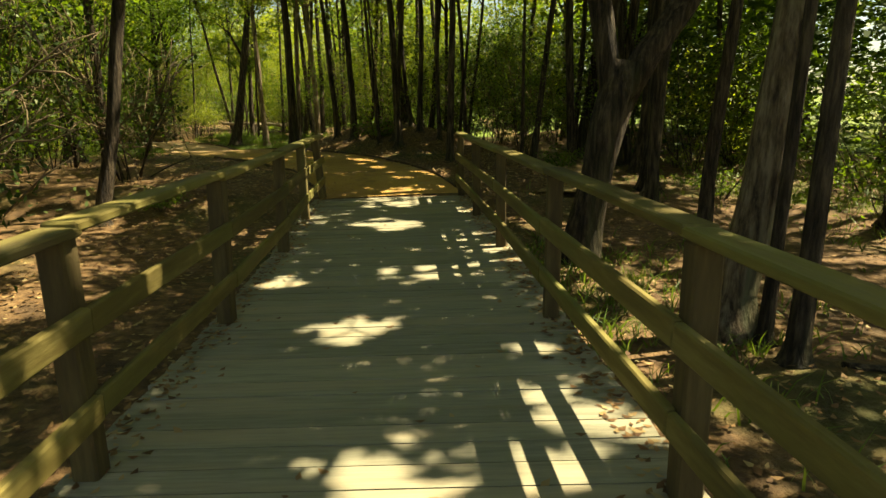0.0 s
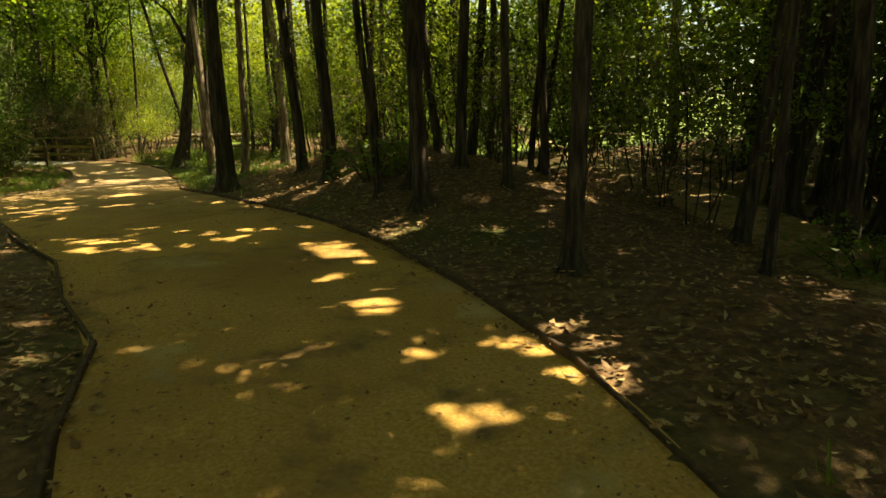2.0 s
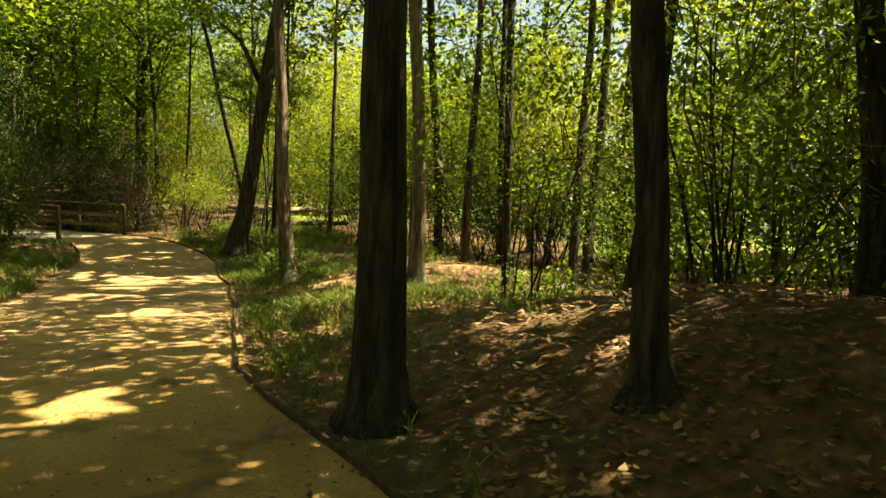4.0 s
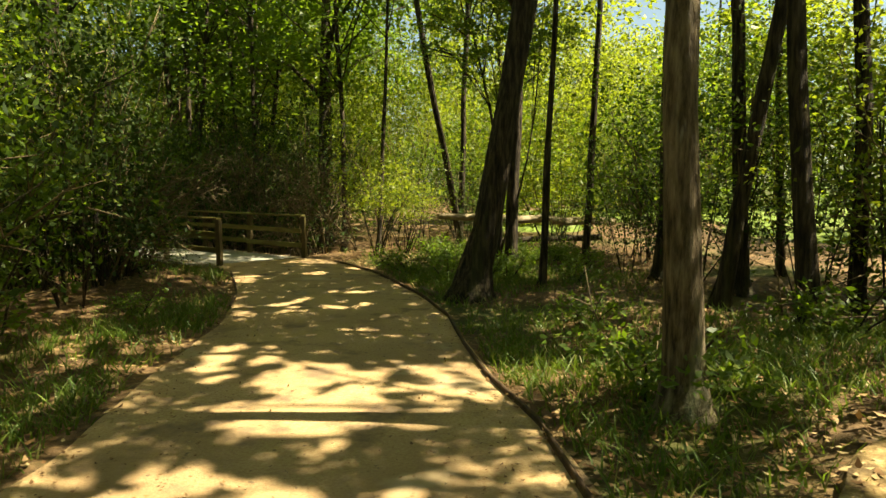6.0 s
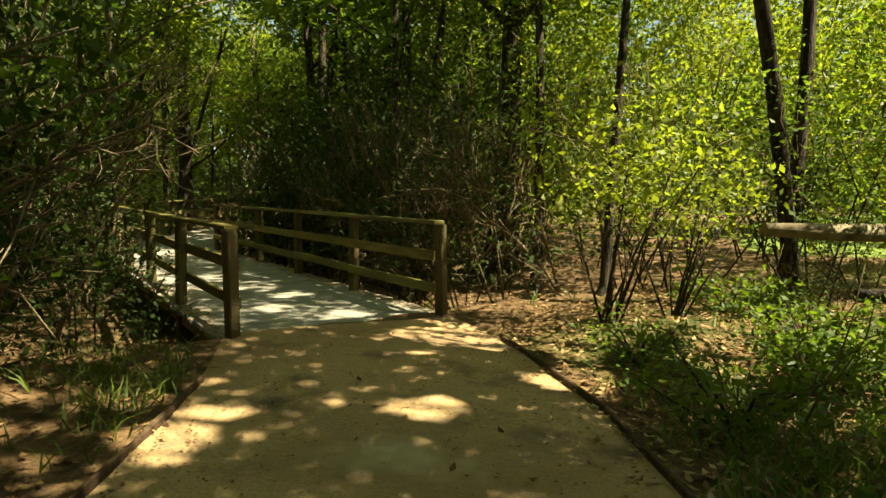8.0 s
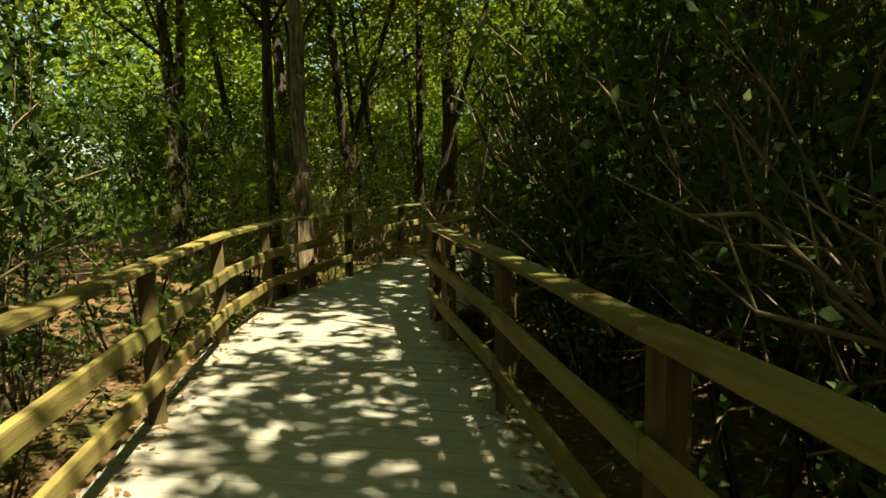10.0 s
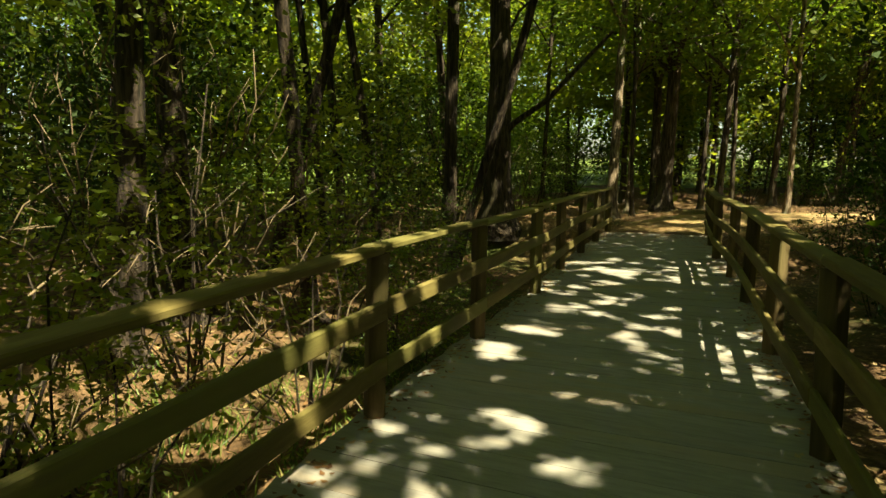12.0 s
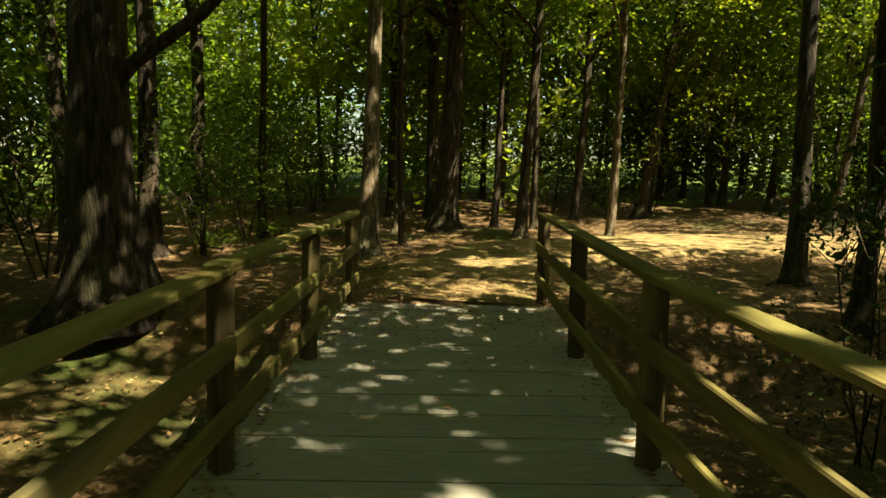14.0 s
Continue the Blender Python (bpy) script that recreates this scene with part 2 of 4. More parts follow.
# bridges: post lines on both sides
B1_LEFT = [(1.40, -2.85), (1.30, -1.60), (1.20, -0.35), (1.10, 0.92), (1.03, 2.2), (0.99, 3.36), (0.90, 4.72), (0.785, 5.91), (0.70, 7.05)]
B1_RIGHT = [(2.90, -2.95), (2.80, -1.70), (2.70, -0.45), (2.60, 0.80), (2.50, 2.07), (2.41, 3.38), (2.32, 4.80), (2.224, 6.0), (2.13, 7.22)]
A_RIGHT = [(-8.06, 23.5), (-9.31, 23.9), (-10.52, 24.3), (-11.75, 24.72), (-12.88, 25.05), (-13.40, 25.22)]
A_LEFT = [(-8.55, 22.2), (-9.82, 22.62), (-11.08, 23.05), (-12.34, 23.46), (-13.53, 23.86), (-14.50, 24.33)]
B_LEFT = [(-14.50, 24.33), (-15.64, 25.35), (-16.72, 26.37), (-17.54, 27.22), (-18.46, 28.17), (-19.3, 28.97), (-20.12, 29.8), (-20.93, 30.62), (-21.83, 31.53)]
B_RIGHT = [(-13.40, 25.22), (-14.10, 25.95), (-14.95, 26.75), (-15.82, 27.6), (-16.69, 28.45), (-17.6, 29.35), (-18.38, 30.09), (-19.23, 30.84), (-20.07, 31.67), (-20.95, 32.55)]
DECK2 = -0.245
WAY2 = np.array([(-8.3, 22.85), (-13.95, 24.75), (-21.4, 32.05)])
END = np.array([(-21.4, 32.05, DECK2), (-22.2, 33.1, -0.23), (-22.75, 34.6, -0.21), (-22.35, 36.25, -0.2), (-20.9, 37.9, -0.18), (-18.2, 39.7, -0.15), (-13.1, 42.4, -0.1)])
# sun patches set on ground, and how widely; foliage is cut to shape them
SUN_PATCHES = [(1.8, 4.15, 0.22), (1.9, 5.05, 0.14), (1.02, 3.93, 0.12), (1.73, 2.1, 0.18), (2.85, 3.5, 0.3), (2.8, 6.5, 0.2), (1.75, 8.4, 0.22), (0.97, 9.05, 0.16), (-3.3, 15.8, 0.28), (-2.4, 13.4, 0.25), (-0.22, 10.75, 0.08),
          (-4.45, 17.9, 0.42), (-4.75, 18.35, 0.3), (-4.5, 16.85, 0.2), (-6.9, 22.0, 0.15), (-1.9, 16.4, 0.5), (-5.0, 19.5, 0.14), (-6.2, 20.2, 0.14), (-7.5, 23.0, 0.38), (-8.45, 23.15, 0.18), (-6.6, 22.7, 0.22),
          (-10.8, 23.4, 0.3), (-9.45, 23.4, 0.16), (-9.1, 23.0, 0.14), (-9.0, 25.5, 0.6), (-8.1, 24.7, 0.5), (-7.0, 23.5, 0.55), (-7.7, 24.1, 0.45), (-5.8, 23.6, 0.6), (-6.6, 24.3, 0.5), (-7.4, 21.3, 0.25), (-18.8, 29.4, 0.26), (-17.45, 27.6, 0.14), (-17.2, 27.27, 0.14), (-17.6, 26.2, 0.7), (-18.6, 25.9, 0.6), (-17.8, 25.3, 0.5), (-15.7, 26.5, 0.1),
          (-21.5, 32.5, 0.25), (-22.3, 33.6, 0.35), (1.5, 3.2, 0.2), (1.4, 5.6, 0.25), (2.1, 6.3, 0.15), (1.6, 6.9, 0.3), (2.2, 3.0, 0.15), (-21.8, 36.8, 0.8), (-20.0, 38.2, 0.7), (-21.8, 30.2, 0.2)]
MOUNDS = [(0.25, 12.96, 0.54, 1.7, 2.2), (1.35, 11.22, 0.30, 1.0, 1.3), (-1.39, 15.65, 0.16, 1.0, 1.5), (-3.65, 20.24, 0.14, 1.2, 1.6), (-1.57, 18.80, 0.22, 1.4, 1.4)]


def along(points, p):
    """Distance of p (n, 2) to a polyline, the segment and the share along it."""
    best = np.full(len(p), 1e9)
    seg, share = np.zeros(len(p), int), np.zeros(len(p))
    for i in range(len(points) - 1):
        a, b = points[i, :2], points[i + 1, :2]
        u = np.clip(((p - a) @ (b - a)) / ((b - a) @ (b - a)), 0, 1)
        d = np.linalg.norm(p - a - u[:, None] * (b - a), axis=1)
        m = d < best
        best[m], seg[m], share[m] = d[m], i, u[m]
    return best, seg, share


def soft_noise(p, scale, seed=0.0):
    return np.array([noise.noise((x * scale, y * scale, seed)) for x, y in p])


def ground_level(p):
    p = np.asarray(p, float).reshape(-1, 2)
    d, i, u = along(WAY, p)
    level = WAY[i, 2] * (1 - u) + WAY[i + 1, 2] * u
    half = WAY[i, 3] * (1 - u) + WAY[i + 1, 3] * u
    out = np.clip((d - half - 0.1) / 1.6, 0, 1)
    mound = sum(h * np.exp(-((p[:, 0] - x) / a) ** 2 - ((p[:, 1] - y) / b) ** 2) for x, y, h, a, b in MOUNDS)
    east = np.clip((p[:, 0] - 2.4) / 2.5, 0, 1) * np.clip((17 - p[:, 1]) / 4, 0, 1)
    z = level + out * mound - 0.17 * east
    # the hollows that the two bridges cross
    z -= 0.20 * np.clip((7.2 - p[:, 1]) / 0.5, 0, 1) * np.clip((p[:, 1] + 12) / 4, 0, 1) * np.clip(1 - np.abs(p[:, 0] - 1.6) / 6, 0, 1)
    d2, i2, u2 = along(WAY2, p)
    ends = np.clip((i2 * 6 + u2 * (6 + 5 * i2)) / 0.5 - 0.3, 0, 1) * np.clip((1.0 - (u2 * (i2 == 1))) * 11 / 0.6 - 0.2, 0, 1)
    z = np.where(d2 < d, -0.24, z)
    z -= 0.42 * ends * np.exp(-(d2 / 3.2) ** 4)
    far = np.clip((np.minimum(d, d2) - 6) / 20, 0, 1)
    z += 0.7 * far + 1.4 * np.clip((np.minimum(d, d2) - 14) / 60, 0, 1)
    rough = np.clip((np.minimum(d - half, np.where(ends > 0.5, d2 + 9, d2 - 0.9)) - 0.05) / 0.6, 0, 1)
    near = np.minimum(d, d2) < 14
    bumps = np.zeros(len(p))
    if near.any():
        bumps[near] = 0.07 * soft_noise(p[near], 0.9) + 0.02 * soft_noise(p[near], 4.0, 3.0)
    return z + bumps * rough


def level(x, y):
    return float(ground_level([(x, y)])[0])


# ---- ground ----
def stretched(low, high, step):
    mid = np.arange(low, high, step)
    out = np.array([1, 2.5, 5, 9, 15, 25, 45, 80, 150, 300, 600.0])
    return np.concatenate([low - out[::-1], mid, mid[-1] + out])


def make_ground():
    xs, ys = stretched(-28, 7, 0.17), stretched(-3, 42, 0.17)
    gx, gy = np.meshgrid(xs, ys)
    p = np.stack([gx.ravel(), gy.ravel()], 1)
    co = np.column_stack([p, ground_level(p)])
    nx, ny = len(xs), len(ys)
    i = (np.arange(ny - 1)[:, None] * nx + np.arange(nx - 1)).ravel()
    faces = np.stack([i, i + 1, i + nx + 1, i + nx], 1).astype(np.int32)
    me = bpy.data.meshes.new("ground")
    me.vertices.add(len(co))
    me.vertices.foreach_set("co", co.astype(np.float32).ravel())
    me.loops.add(faces.size)
    me.loops.foreach_set("vertex_index", faces.ravel())
    me.polygons.add(len(faces))
    me.polygons.foreach_set("loop_start", np.arange(0, faces.size, 4, dtype=np.int32))
    me.update(calc_edges=True)
    me.materials.append(M_EARTH)
    me.materials.append(M_MEADOW)
    mid = co[faces].mean(axis=1)[:, :2]
    away = np.minimum(np.minimum(along(WAY, mid)[0], along(WAY2, mid)[0]), along(END, mid)[0]) + 1.5 * np.sin(mid[:, 0] * 0.7) + 1.2 * np.sin(mid[:, 1] * 0.9)
    me.polygons.foreach_set("material_index", (away > 9.5).astype(np.int32))
    tagged(new("ground", smooth(me)), "leaf-covered brown woodland floor with mossy patches", "ground", kind="structure")


make_ground()


def resample(points, step):
    points = np.asarray(points, float)
    run = np.r_[0, np.cumsum(np.linalg.norm(np.diff(points[:, :2], axis=0), axis=1))]
    at = np.arange(0, run[-1], step)
    fine = np.stack([np.interp(at, run, points[:, k]) for k in range(points.shape[1])], 1)
    for _ in range(6):
        fine[1:-1] = 0.5 * fine[1:-1] + 0.25 * (fine[:-2] + fine[2:])
    return fine


def ribbon(name, line, mat, label, category, ragged=0.05, lift=0.016, across=9, buried=False):
    """A sheet of trodden earth along line rows of x, y, level, half width."""
    line = resample(line, 0.12)
    way = np.gradient(line[:, :2], axis=0)
    way /= np.linalg.norm(way, axis=1)[:, None]
    left = np.stack([-way[:, 1], way[:, 0]], 1)
    verts, faces = [], []
    for i, row in enumerate(line):
        for k in range(across):
            s = 2 * k / (across - 1) - 1
            w = row[3] + ragged * noise.noise((row[0] * 2.1, row[1] * 2.1, 5.0 * np.sign(s))) * abs(s)
            x, y = row[:2] + left[i] * s * w
            z = row[2] + lift - 0.008 * abs(s) ** 6 + 0.006 * noise.noise((x * 3, y * 3, 0))
            if buried and k in (0, across - 1):
                z = min(z, level(x, y) - 0.04)
            verts.append((x, y, z))
    for i in range(len(line) - 1):
        for k in range(across - 1):
            a = i * across + k
            faces.append((a, a + 1, a + across + 1, a + across))
    me = bpy.data.meshes.new(name)
    me.from_pydata(verts, [], [f[::-1] for f in faces])
    me.materials.append(mat)
    return tagged(new(name, smooth(me)), label, category, kind="structure"), line, left


PATH_LINE = np.vstack([(1.42, 7.17, 0.0, 0.74), WAY[3:]])
path_ob, way_fine, way_left = ribbon("path", PATH_LINE, M_PATH, "ochre compacted dirt path dappled with sunlight", "path", 0.025)
ribbon("path_end", np.column_stack([END, [0.7, 0.85, 1.0, 1.1, 1.2, 1.3, 1.4]]), M_TRAIL, "brown dirt path strewn with dry leaves beyond the bridge", "path", 0.25, buried=True)
SIDE = np.array([(3.24, 7.53), (3.73, 9.76), (3.84, 11.36), (3.81, 13.66), (3.72, 16.62), (4.28, 23.05), (4.42, 34.78)])
ribbon("path_side", np.column_stack([SIDE, [level(*q) + 0.03 for q in SIDE], [0.35, 0.4, 0.38, 0.38, 0.4, 0.45, 0.5]]), M_TRAIL, "narrow pale dirt track below the bank", "path", 0.15, 0.03, buried=True)


TRAIL = np.array([(-2.75, 16.85), (-2.45, 17.4), (-1.85, 18.15), (-1.0, 18.95), (0.4, 19.5), (2.4, 20.1)])
ribbon("path_trail", np.column_stack([TRAIL, [level(*q) + 0.015 for q in TRAIL], [0.12, 0.24, 0.2, 0.17, 0.15, 0.14]]), M_TRAIL, "trodden pale earth beside the path in the grass", "path", 0.25, 0.012, buried=True)


# ---- timber edging of the path ----
def edging(line, side, first, last, wave=0.02, height=0.036):
    """Thin boards set on edge along one side of the way."""
    i0, i1 = (int(np.argmin(np.abs(line[:, 1] - y))) for y in (first, last))
    idx = list(range(i0, i1, 7)) + [i1]
    way = np.gradient(line[:, :2], axis=0)
    way /= np.linalg.norm(way, axis=1)[:, None]
    left = np.stack([-way[:, 1], way[:, 0]], 1)
    pts = []
    for i in idx:
        q = line[i, :2] + left[i] * side * (line[i, 3] - 0.005) + rng.normal(scale=wave, size=2)
        pts.append(Vector((q[0], q[1], line[i, 2])))
    for a, b in zip(pts, pts[1:]):
        d = b - a
        bm = box((d.length + 0.015, 0.018, 0.09), 0.004, 0.003)
        ob = tagged(new("edging_board", mesh_of(bm, "edging_board", M_EDGE)), "dark weathered timber edging board beside the dirt path", "edging", "edging boards along the path")
        ob.matrix_basis = Matrix.Translation((a + b) / 2 + Vector((0, 0, height - 0.045))) @ Matrix.Rotation(math.atan2(d.y, d.x), 4, "Z") @ Matrix.Rotation(-math.asin(d.z / d.length), 4, "Y")


edging(way_fine, -1, 7.4, 22.5)
edging(way_fine, 1, 7.4, 11.4, 0.03)
edging(way_fine, 1, 20.4, 22.2, 0.02)


# ---- foliage stock ----
def clumps(n, radius, height, fill=0.55, flat=0.75):
    """Clump centres in an uneven crown of that radius and height, base at 0."""
    out = []
    while len(out) < n:
        q = rng.uniform(-1, 1, 3)
        r = np.linalg.norm(q)
        if fill * rng.random() < r < 1 + 0.25 * noise.noise((q[0] * 2, q[1] * 2, q[2] * 2 + 7)):
            out.append((q[0] * radius, q[1] * radius, (q[2] * 0.5 + 0.5) * height))
    return np.array(out)


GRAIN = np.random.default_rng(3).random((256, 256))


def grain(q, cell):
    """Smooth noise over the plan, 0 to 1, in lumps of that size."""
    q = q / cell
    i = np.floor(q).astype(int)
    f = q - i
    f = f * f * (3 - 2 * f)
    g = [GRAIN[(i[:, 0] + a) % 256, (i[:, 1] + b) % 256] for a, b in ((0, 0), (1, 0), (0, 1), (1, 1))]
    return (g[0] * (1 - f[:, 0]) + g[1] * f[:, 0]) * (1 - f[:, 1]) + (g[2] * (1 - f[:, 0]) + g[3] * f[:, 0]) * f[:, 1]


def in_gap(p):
    """Which leaves at p (n, 3) are cut away to shape sun patches and dapples on the ground."""
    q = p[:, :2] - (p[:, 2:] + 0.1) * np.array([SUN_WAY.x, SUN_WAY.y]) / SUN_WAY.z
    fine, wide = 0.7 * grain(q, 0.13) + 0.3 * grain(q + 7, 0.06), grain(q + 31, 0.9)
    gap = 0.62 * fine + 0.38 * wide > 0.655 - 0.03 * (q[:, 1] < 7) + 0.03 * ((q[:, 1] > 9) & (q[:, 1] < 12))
    for gx, gy, gr in SUN_PATCHES:
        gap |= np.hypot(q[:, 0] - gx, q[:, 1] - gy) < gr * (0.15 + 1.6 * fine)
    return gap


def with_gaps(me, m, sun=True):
    """The leaves of a crown or bush that is set at m, without those cut away to shape the light and those that would
    hang into the way.
    """
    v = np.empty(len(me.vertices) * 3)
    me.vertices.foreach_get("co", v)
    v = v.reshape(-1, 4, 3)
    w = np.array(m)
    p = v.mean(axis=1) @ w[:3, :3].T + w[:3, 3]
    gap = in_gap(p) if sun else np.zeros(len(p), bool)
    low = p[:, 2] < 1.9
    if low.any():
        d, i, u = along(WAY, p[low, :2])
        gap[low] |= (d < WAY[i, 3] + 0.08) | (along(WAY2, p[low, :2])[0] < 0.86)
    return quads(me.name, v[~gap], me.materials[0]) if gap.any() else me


def crown_mesh(name, n, per, radius, height, size, mat, spread):
    c = clumps(n, radius, height)
    pts = np.repeat(c, per, axis=0) + rng.normal(size=(n * per, 3)) * np.array([spread, spread, spread * 0.45])
    return quads(name, leaves(pts, size, 0.45), mat), c


CROWNS = [crown_mesh("crown", 62, 56, 2.3, 3.6, 0.12, m, 0.22) for m in (M_LEAF, M_LEAF, M_LEAF_BRIGHT)]
FAR_CROWNS = [crown_mesh("crown", 62, 34, 1.9, 5.5, 0.2, m, 0.36) for m in (M_LEAF_BRIGHT, M_LEAF_BRIGHT, M_LEAF)]


def tree(x, y, r, height, top=(0, 0), mat=None, label="", bend=(0, 0), fork=None, crown=0, crown_base=3.2, scale=1.0, far=False):
    """A tapered, slightly bent trunk with limbs up into a leafy crown; top: how far it leans at 4 m."""
    z = level(x, y)
    at = Vector((x, y, z))
    ob = empty_thing("tree", at, label or "slender woodland tree with dark ridged bark", "tree", "woodland trees")
    bm = bmesh.new()
    n = 12
    pts, rad = [], []
    for k in range(n + 1):
        u = k / n
        h = height * u - 0.12 * (k == 0)
        lean = min(h, 6) / 4
        pts.append(Vector((top[0] * lean + bend[0] * math.sin(u * 5), top[1] * lean + bend[1] * math.sin(u * 5), h))
                   + Vector((noise.noise((x, y, h * 0.6)), noise.noise((y, x, h * 0.6)), 0)) * min(0.06, r * 0.9) * (k > 0))
        rad.append(r * (1 + 1.0 * math.exp(-h / (1.6 * r + 0.05)) * (k < 3)) * (1 - 0.75 * u))
    # one more ring just above the flare
    pts[1:1] = [Vector((0, 0, r * 0.7)), Vector((top[0] * 0.04, top[1] * 0.04, r * 2.2))]
    rad[1:1] = [r * 1.5, r * 1.14]
    tube(bm, pts, rad, 14 if not far else 7, 0.25)
    part("trunk", bm, ob, mat or M_BARK_DARK)
    cm, cc = (FAR_CROWNS if far else CROWNS)[crown % 3]
    turn = rng.uniform(0, 360)
    cpos = Vector((top[0] * crown_base / 4, top[1] * crown_base / 4, crown_base))
    limbs = 3 if far else 6
    for q in cc[rng.permutation(len(cc))[:limbs]]:
        e = cpos + Matrix.Rotation(radians(turn), 3, "Z") @ Vector(q) * scale
        k = min(n - 2, max(4, int(n * min(max(e.z * 0.8, crown_base * 0.9), height * 0.8) / height)))
        s, r1 = pts[k + 2], rad[k + 2]
        m = (s + e) / 2 + Vector((0, 0, 0.25))
        bm = bmesh.new()
        tube(bm, [s, m, e], [r1 * 0.5, r1 * 0.32, 0.012], 6)
        part("limb", bm, ob, mat or M_BARK_DARK)
    for direction, start, share in (fork or []):
        bm = bmesh.new()
        k = int(n * start / height) + 2
        s = pts[k]
        tube(bm, [s - Vector((0, 0, 0.15)), s + Vector(direction) * 0.35, s + Vector(direction) + Vector((0, 0, 0.1)), s + Vector(direction) * 2.2 + Vector((0, 0, 0.6))], [rad[k] * share, rad[k] * share * 0.88, rad[k] * share * 0.7, rad[k] * share * 0.4], 10, 0.2)
        part("limb", bm, ob, mat or M_BARK_DARK)
    m = Matrix.Translation(cpos) @ Matrix.Rotation(radians(turn), 4, "Z") @ Matrix.Scale(scale, 4)
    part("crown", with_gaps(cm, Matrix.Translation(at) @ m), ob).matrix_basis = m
    return ob


def shrub_stock(n, per, radius, height, size, mat, spread, stems, twiggy=0, stem_mat=None, base=0.06):
    """Meshes of one kind of shrub: its stems, its leaves and bare twigs."""
    c = clumps(n, radius, height * (1 - base), 0.3)
    c[:, :2] *= 1 + 0.3 * np.clip(1 - c[:, 2:] / (0.6 * height), 0, 1)
    c[:, 2] += height * base
    pts = np.repeat(c, per, axis=0) + rng.normal(size=(n * per, 3)) * np.array([spread, spread, spread * 0.6])
    pts = pts[pts[:, 2] > 0.04]
    leaf = quads("foliage", leaves(pts, size, 0.4), mat)
    bm = bmesh.new()
    for q in c[rng.permutation(len(c))[:stems]]:
        foot = Vector((q[0] * 0.15, q[1] * 0.15, -0.05))
        e = Vector(q)
        bow = Vector(rng.normal(size=3) * 0.09 * height)
        tube(bm, [foot, foot.lerp(e, 0.33) + bow * 0.7 + Vector((0, 0, 0.1 * height)), foot.lerp(e, 0.66) + bow + Vector((0, 0, 0.08 * height)), e], [0.010, 0.008, 0.006, 0.003], 5)
    stem = mesh_of(bm, "stem", stem_mat or M_BARK_DARK)
    twig = None
    if twiggy:
        bm = bmesh.new()
        for q in c[rng.integers(0, len(c), twiggy)]:
            p = Vector(q) * 0.75
            w = (Vector(q) + Vector(rng.normal(size=3) * 0.45)).normalized()
            l = rng.uniform(0.25, 0.7)
            mid = p + w * l * 0.5 + Vector(rng.normal(size=3) * 0.05)
            tube(bm, [p, mid, p + w * l + Vector((0, 0, -0.05))], [0.006, 0.0045, 0.002], 4)
            tube(bm, [mid, mid + (w + Vector(rng.normal(size=3) * 0.5)).normalized() * l * 0.4], [0.004, 0.0015], 3)
        twig = mesh_of(bm, "twigs", M_TWIG)
    return leaf, stem, twig


STOCK = {
    "green": [shrub_stock(52, 36, 0.8, 1.9, 0.06, M_LEAF, 0.13, 7, 10) for _ in range(2)],
    "bright": [shrub_stock(52, 38, 0.8, 1.8, 0.052, M_LEAF_BRIGHT, 0.13, 8, 14) for _ in range(2)],
    "dark": [shrub_stock(58, 30, 0.85, 2.2, 0.056, M_LEAF_SHADE, 0.15, 5, 34) for _ in range(2)],
    "twiggy": [shrub_stock(50, 22, 0.9, 1.9, 0.06, M_LEAF_SHADE, 0.15, 9, 150)],
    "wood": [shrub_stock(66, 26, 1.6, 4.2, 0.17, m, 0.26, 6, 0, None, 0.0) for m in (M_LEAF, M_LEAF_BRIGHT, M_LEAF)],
    "backwood": [shrub_stock(60, 19, 1.9, 5.2, 0.2, m, 0.34, 5, 0, None, 0.0) for m in (M_LEAF_SHADE, M_LEAF, M_LEAF_SHADE)],
    "layered": [shrub_stock(60, 46, 1.15, 2.5, 0.055, m, 0.17, 5, 26, None, 0.22) for m in (M_LEAF_BRIGHT, M_LEAF)],
    "wall": [shrub_stock(115, 56, 1.45, 3.3, 0.062, m, 0.2, 5, 26, None, b) for m, b in ((M_LEAF_BRIGHT, 0.12), (M_LEAF, 0.14), (M_LEAF_BRIGHT, 0.26))],
    "low": [shrub_stock(24, 26, 0.42, 0.4, 0.055, M_LEAF, 0.08, 6, 6, None, 0.05)],
    "sapling": [shrub_stock(44, 30, 0.55, 1.5, 0.055, M_LEAF_BRIGHT, 0.13, 9, 4, None, 0.45)],
}
SHRUB_LABEL = {
    "green": "green leafy understorey bush with thin dark stems", "bright": "sunlit yellow-green bush with small leaves", "dark": "dense thicket bush, its leaves darkened in colour for deep shade",
    "wood": "tall leafy undergrowth deep in the wood", "backwood": "leafy undergrowth at the back of the wood, mostly darkened in colour for shade",
    "wall": "dense tall leafy bush with arching sprays of small leaves", "layered": "broad understorey bush with layered sprays of small leaves",
    "twiggy": "tangled bush of bare pale twigs and sparse leaves", "low": "low leafy green plant on the ground", "sapling": "young multi-stemmed sapling with broad yellow-green leaves",
}


UNDERGROWTH = {}


